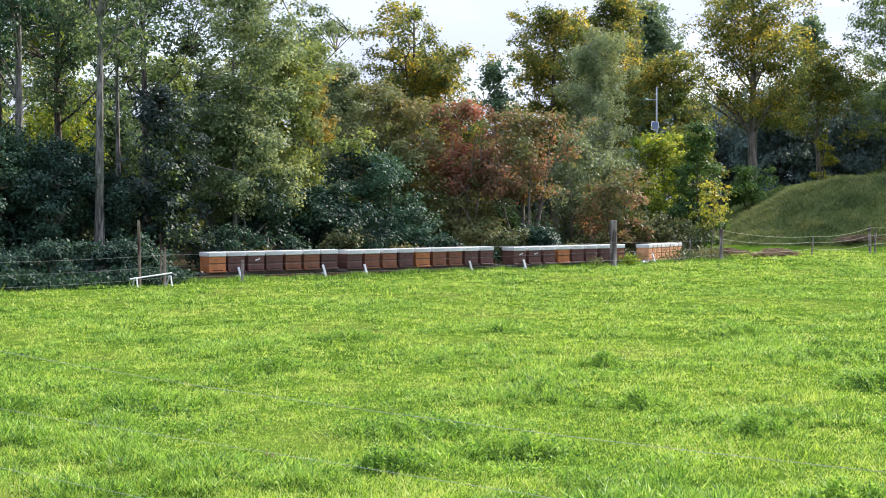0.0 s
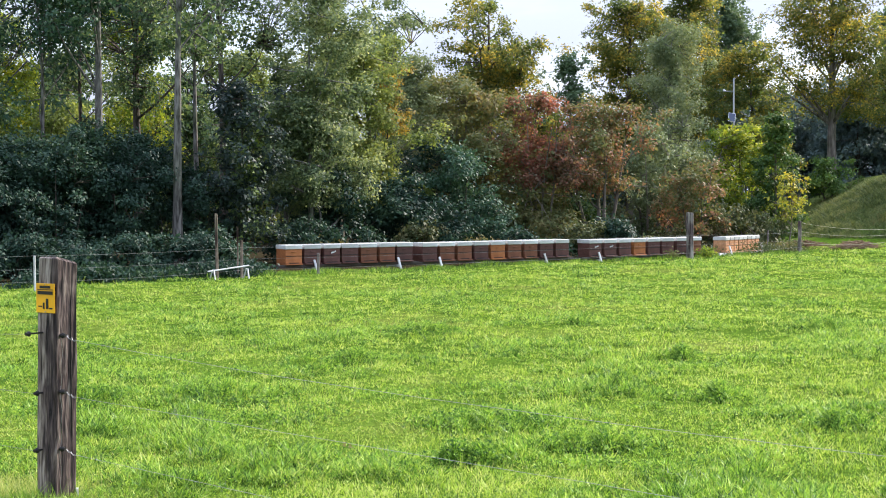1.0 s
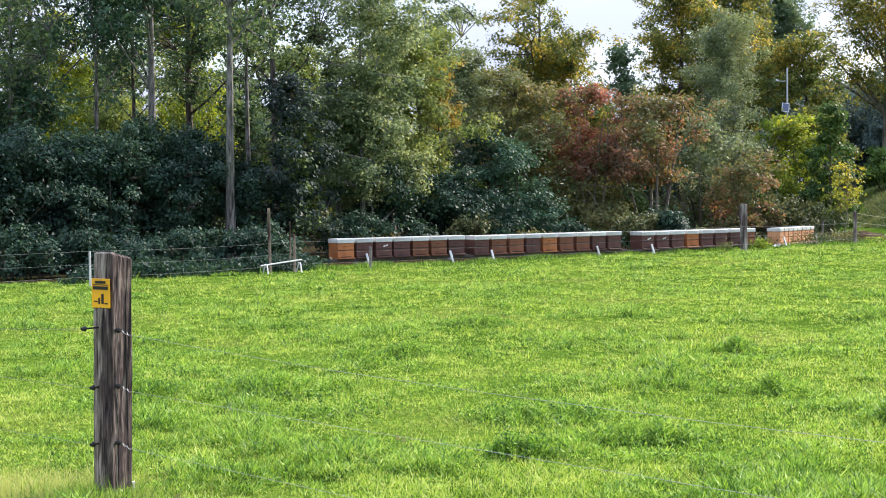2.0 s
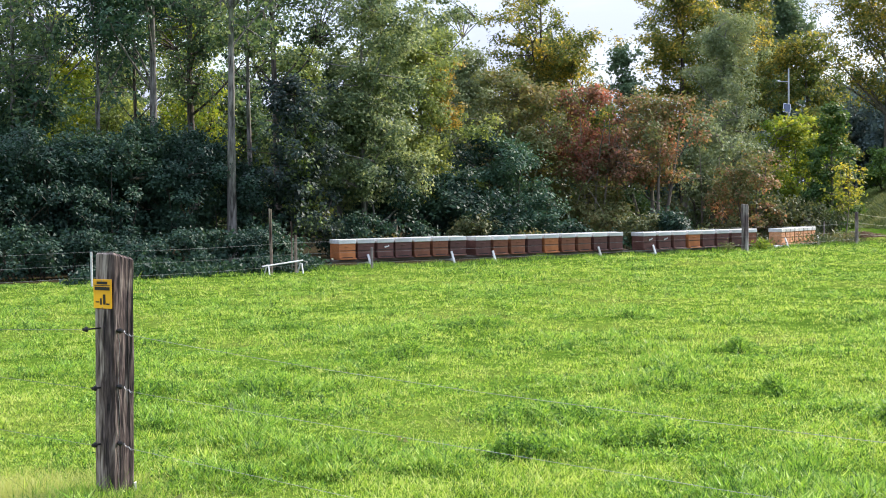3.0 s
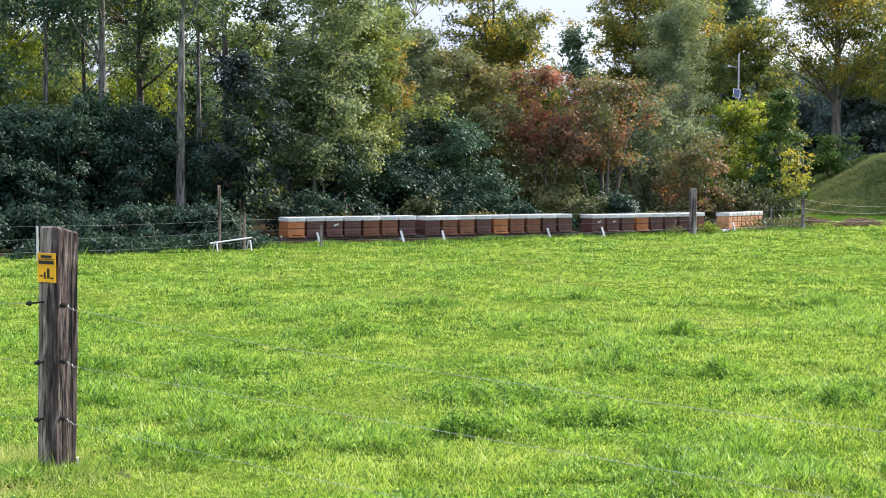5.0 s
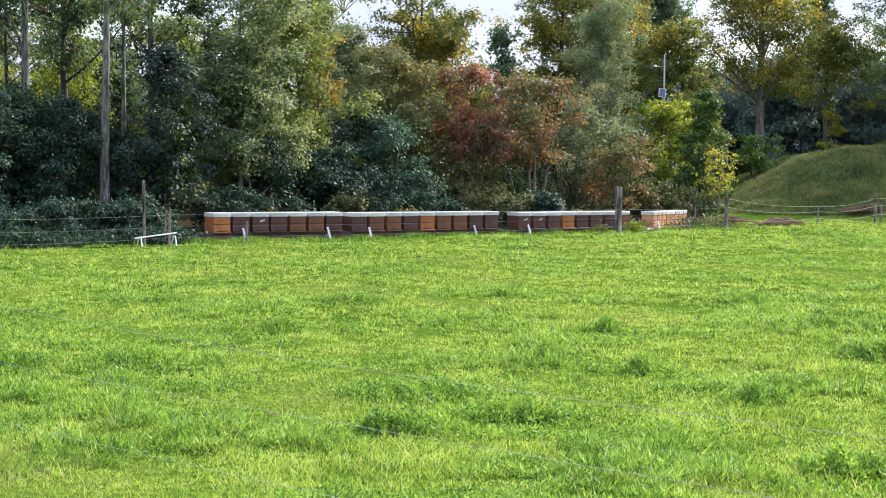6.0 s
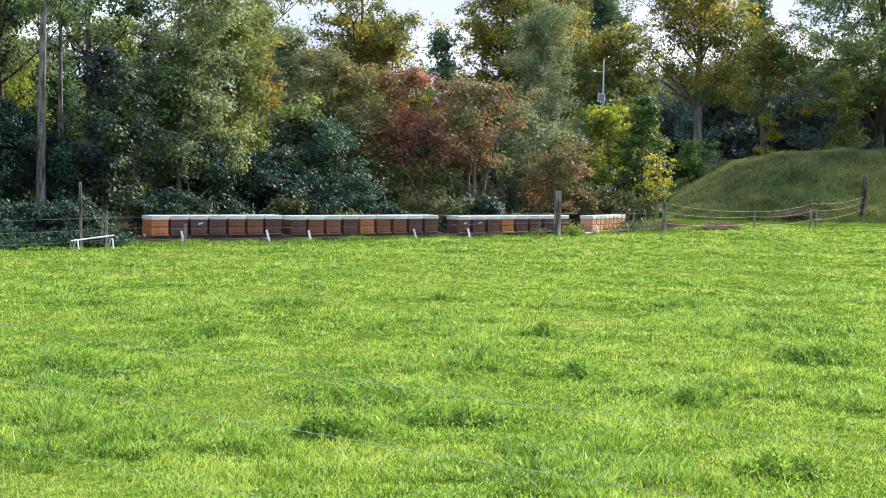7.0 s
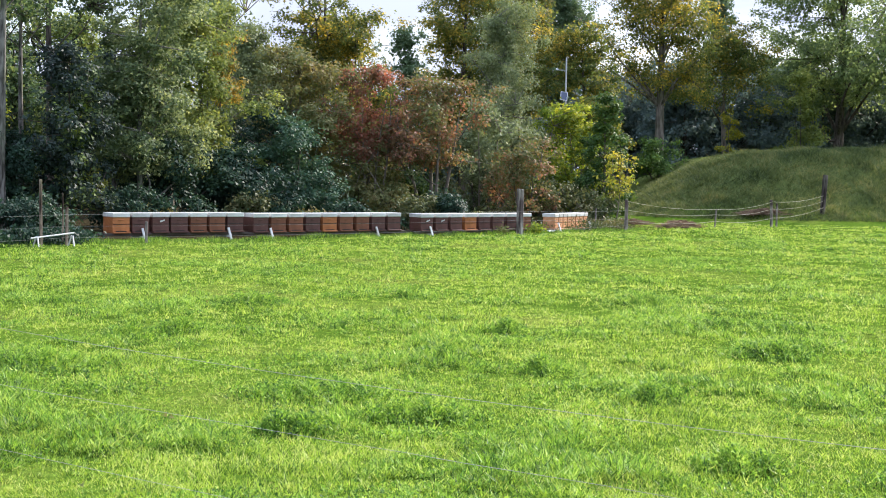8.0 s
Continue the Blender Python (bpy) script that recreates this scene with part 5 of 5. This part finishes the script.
def wire(name, label, points, radius, mat, sag=0.02, group="fence wires", braid=0.0):
    """A strand hung from point to point."""
    pts = []
    for (a, b) in zip(points[:-1], points[1:]):
        a, b = np.array(a, float), np.array(b, float)
        n = 28
        t = np.linspace(0, 1, n, endpoint=False)[:, None]
        seg = a + (b - a) * t
        seg[:, 2] -= sag * 4 * (t * (1 - t))[:, 0] * min(1.0, float(np.linalg.norm(b - a)))
        if braid:
            seg[1:] += rng.normal(size=(n - 1, 3)) * braid
        pts.append(seg)
    pts = np.concatenate(pts + [np.array([points[-1]], float)])
    return tagged(new(name, tubes_mesh(name, [(pts, np.full(len(pts), radius))], mat, 5)), label, "wire", group)


POST_X, POST_Y, POST_TURN = -2.537, 7.88, 58.0
POST_LEAN = (0.43, 1.02)
near_post = post("wooden_post", "thick weathered brown-grey timber post with deep cracks", POST_X, POST_Y, 1.345, 0.160, 0.156, SLEEPER, POST_TURN, 0.075, POST_LEAN, rings=14)
for k, (u, z0, z1) in enumerate(((0.03, 0.25, 1.30), (-0.035, 0.05, 0.75), (0.055, 0.75, 1.28))):
    pts = [(u + 0.006 * math.sin(5 * z + k), -0.0795, z) for z in np.linspace(z0, z1, 12)]
    ob = new("crack", tubes_mesh("crack", [(pts, [0.0035 * math.sin(math.pi * (i + 0.6) / 12.4) for i in range(12)])], BLACK, 4))
    under(ob, near_post)


def on_post(u, face, z, out=0.0):
    """A place on the near post: face 0 looks to the right, face 1 to the left."""
    m = pose(POST_X, POST_Y, gz(POST_X, POST_Y), *POST_LEAN, POST_TURN)
    p = Vector((u, -0.079 - out, z)) if face == 0 else Vector((-0.084 - out, u, z))
    return m @ p


def insulator(p, way, label, stalk=0.0):
    """A black ring insulator screwed into the post, facing way."""
    root = tagged(new("insulator"), label, "insulator", "fence insulators")
    turn = Vector(way).to_track_quat("Z", "Y").to_matrix().to_4x4()
    root.matrix_world = Matrix.Translation(p) @ turn
    for nm, r, h, z in (("base", 0.010, 0.02 + stalk, (0.02 + stalk) / 2), ("flange", 0.016, 0.007, 0.022 + stalk), ("head", 0.011, 0.016, 0.033 + stalk)):
        bm = bmesh.new()
        bmesh.ops.create_cone(bm, segments=12, radius1=r if not (nm == "base" and stalk) else 0.005, radius2=r * 0.85 if not (nm == "base" and stalk) else 0.005, depth=h, cap_ends=True)
        bmesh.ops.translate(bm, vec=(0, 0, z), verts=bm.verts)
        part(nm, bm, BLACK, root)
    return root


right_way = pose(0, 0, 0, 0, 0, POST_TURN) @ Vector((0, -1, 0))
left_way = pose(0, 0, 0, 0, 0, POST_TURN) @ Vector((-1, 0, 0))
end_post = post("wooden_post", "thick weathered timber post further along the fence", 3.75, 2.0, 1.3, 0.165, 0.16, SLEEPER, 38, 0.03)
side_post = post("wooden_post", "weathered timber fence post further along the fence", -7.3, 11.65, 1.25, 0.15, 0.15, SLEEPER, 20, 0.03)
for z, far_z, slack in ((0.92, 1.02, 0.10), (0.615, 0.70, 0.012), (0.305, 0.39, 0.004)):
    p = on_post(-0.045, 0, z)
    insulator(p, right_way, "small black insulator on the post")
    q = p + right_way * 0.045
    wire("fence_wire", "thin grey braided electric fence wire", [q, (q.x + 0.06, q.y - 0.057, z - 0.018), (3.72, 1.95, far_z)], 0.0011, POLYWIRE, slack, braid=0.0006)
    loops = [(q.x + 0.004 * math.cos(a) + 0.006 * a * 0.9, q.y + 0.0 - 0.005 * a, q.z + 0.007 * math.sin(a) - 0.0016 * a) for a in np.linspace(0, 13, 60)]
    tagged(new("wire_twist", tubes_mesh("wire_twist", [(loops, [0.0014] * 60)], METAL, 5)), "twisted wire end at the insulator", "wire", "wire twists")
    p = on_post(0.02, 1, z + (0.012 if z > 0.9 else -0.01))
    insulator(p, left_way, "black insulator on the far side of the post", 0.075 if z > 0.9 else 0.015)
    q = p + left_way * (0.11 if z > 0.9 else 0.05)
    wire("fence_wire", "thin grey braided electric fence wire", [q, (-7.25, 11.58, z - 0.01)], 0.0014, POLYWIRE, 0.09 if z > 0.9 else 0.03, braid=0.0006)
link = [on_post(-0.045 + 0.004 * math.sin(z * 40), 0, z, 0.006 + 0.004 * math.sin(z * 17)) for z in np.linspace(0.915, 0.06, 50)]
tagged(new("link_wire", tubes_mesh("link_wire", [(link, [0.0011] * 50)], METAL, 5)), "thin link wire running down the post", "wire")
band = part("tin_band", box(bmesh.new(), (0.02, 0.005, 0.07), (0.012, 0, -0.01), bevel=0.002), ALU)
band.matrix_world = Matrix.Translation(on_post(0.06, 0, 0.05, 0.004)) @ pose(0, 0, 0, 0, 0, POST_TURN)
tagged(band, "small pale tin strip at the foot of the post", "metal strip")

# warning sign on the left face of the near post
sign = tagged(new("warning_sign"), "small yellow electric fence warning sign nailed to the post", "sign")
sign.matrix_world = Matrix.Translation(on_post(-0.006, 1, 1.12, 0.004)) @ pose(0, 0, 0, 0, 0, POST_TURN - 90)
part("plate", box(bmesh.new(), (0.150, 0.004, 0.160), bevel=0.0015), SIGN_YELLOW, sign)
for nm, w, h, cx, cz in (("writing_bar", 0.085, 0.014, 0.0, 0.060), ("ruled_line", 0.125, 0.004, 0.0, 0.046), ("writing_bar", 0.122, 0.018, 0.0, 0.029),
                         ("dark_shape", 0.018, 0.055, 0.016, -0.030), ("dark_shape", 0.012, 0.035, -0.012, -0.042), ("dark_shape", 0.03, 0.006, -0.04, -0.045), ("dark_shape", 0.024, 0.008, 0.045, -0.055)):
    part(nm, box(bmesh.new(), (w, 0.003, h), (cx, -0.003, cz)), BLACK, sign, "black print")
for cz in (0.074, -0.074):
    part("nail", box(bmesh.new(), (0.006, 0.004, 0.006), (0.0, -0.004, cz), bevel=0.001), METAL, sign)

# back fence
DARK_X, DARK_Y = 17.20, 52.62
post("grey_post", "thick grey weathered square fence post before the hives", 4.52, 38.85, 1.22, 0.15, 0.14, GREY_WOOD, 20, 0.04)
post("fence_post", "thin pale fence post by the hedge", -8.75, 26.2, 0.66, 0.035, 0.035, WHITE_PAINT, 10)
post("fence_post", "short grey wooden fence post", -5.72, 30.2, 0.78, 0.055, 0.05, POLE_WOOD, 15)
post("fence_post", "thin wooden fence stake", -5.86, 30.5, 1.05, 0.03, 0.03, POLE_WOOD, 15)
post("fence_post", "short thin fence stake before the hives", -4.32, 31.65, 0.45, 0.05, 0.05, GREY_WOOD, 15)
post("bare_pole", "tall pale barked pole leaning slightly at the fence", -6.12, 29.65, 1.36, 0.05, 0.048, POLE_WOOD, 30, 0.02, (0, -0.6))
post("fence_post", "grey wooden fence post by the yellow young tree", 8.16, 43.0, 0.93, 0.085, 0.08, GREY_WOOD, 10)
post("fence_stake", "thin grey stake by the yellow young tree", 7.35, 43.6, 0.62, 0.04, 0.04, GREY_WOOD, 10)
post("fence_stake", "thin leaning plastic fence stake", 11.75, 46.7, 0.60, 0.045, 0.04, GREY_WOOD, 10, 0.0, (0, 4))
post("fence_post", "grey fence post before the mound", 14.3, 49.1, 0.92, 0.075, 0.07, GREY_WOOD, 10, 0.0, (0, -2))
post("fence_post", "second thin post beside the fence post", 14.62, 49.6, 0.80, 0.05, 0.05, GREY_WOOD, 10)
post("dark_post", "thick dark weathered post at the mound's foot", DARK_X, DARK_Y, 1.42, 0.15, 0.14, DARK_WOOD, 10, 0.03, (0, 3))
for z in (0.17, 0.40, 0.64):
    wire("back_wire", "thin wire strand of the back fence", [(-17.0, 19.0, z), (-8.75, 26.15, z), (-5.72, 30.15, z), (4.52, 38.72, z), (8.16, 42.95, z * 0.95)], 0.0019, POLYWIRE, 0.03, "back fence wires")
for z in (0.30, 0.62, 0.88):
    wire("fence_rope", "sagging pale rope of the pasture fence", [(8.16, 42.95, z), (11.75, 46.65, z * 0.66 + 0.02), (14.3, 49.05, z * 0.95), (DARK_X, DARK_Y - 0.12, gz(DARK_X, DARK_Y) + z * 0.75)], 0.0042, ROPE, 0.09, "fence ropes")

# white low rail by the fence
rail = tagged(new("white_rail"), "low white wooden rail on splayed legs by the fence", "rail")
rail.matrix_world = pose(-6.19, 29.35, gz(-6.19, 29.35), 0, 0, 46)
part("bar", box(bmesh.new(), (1.02, 0.03, 0.028), (0.45, 0, 0.192), pose(0, 0, 0, 0, -5.0, 0), 0.006), WHITE_PAINT, rail)
for at in (0.05, 0.88):
    for dy, tl in ((-0.09, -20), (0.09, 20)):
        part("leg", box(bmesh.new(), (0.026, 0.024, 0.24), (0, 0, 0), Matrix.Translation((at, dy * 0.7, 0.105)) @ pose(0, 0, 0, tl, 6, 0), 0.004), WHITE_PAINT, rail)

# heaps of dry cut brush before the mound
def brush_heap(x, y, length, wide, high, turn):
    n = 700
    a = rng.uniform(-1, 1, n)
    b = rng.normal(size=n) * 0.4
    runs = []
    c, s = math.cos(turn), math.sin(turn)
    for i in range(n):
        u, w = a[i] * length / 2, b[i] * wide / 2
        z = high * (1 - a[i] ** 2) * math.exp(-2 * b[i] ** 2) * rng.uniform(0.1, 1)
        e = rng.normal(size=3) * np.array([0.16, 0.12, 0.04])
        p = np.array([u * c - w * s, u * s + w * c, z + 0.02])
        runs.append(([p - e, p, p + e], [0.008, 0.012, 0.005]))
    ob = new("brush_pile", tubes_mesh("brush_pile", runs, SOIL, 4))
    ob.location = (x, y, gz(x, y))
    tagged(ob, "low heap of dry brown cut brush on the grass", "brush", kind="stuff")


brush_heap(10.6, 46.6, 1.3, 0.7, 0.22, 0.5)
brush_heap(9.4, 48.8, 1.4, 0.7, 0.16, 0.5)
brush_heap(15.0, 52.6, 1.7, 0.7, 0.2, 0.35)

# mast with a solar panel, above the young trees
mast = tagged(new("solar_mast"), "slim aluminium mast with a small solar panel", "mast")
mast.matrix_world = pose(8.45, 58.0, gz(8.45, 58.0))
bm = bmesh.new()
bmesh.ops.create_cone(bm, segments=10, radius1=0.045, radius2=0.03, depth=6.25, cap_ends=True)
bmesh.ops.translate(bm, vec=(0, 0, 3.125), verts=bm.verts)
part("pole", bm, ALU, mast)
tilt = Matrix.Translation((-0.09, -0.14, 4.72)) @ pose(0, 0, 0, -22, 8, 0)
part("panel_frame", box(bmesh.new(), (0.28, 0.03, 0.37), (0, 0, 0), tilt, 0.005), ALU, mast)
part("solar_cells", box(bmesh.new(), (0.24, 0.012, 0.33), (0, -0.014, 0), tilt), PANEL, mast, "dark blue solar cells")
part("sensor_arm", box(bmesh.new(), (0.36, 0.02, 0.02), (-0.18, 0, 5.75), bevel=0.004), ALU, mast)
part("sensor", box(bmesh.new(), (0.10, 0.08, 0.06), (-0.36, 0, 5.77), bevel=0.01), ALU, mast)
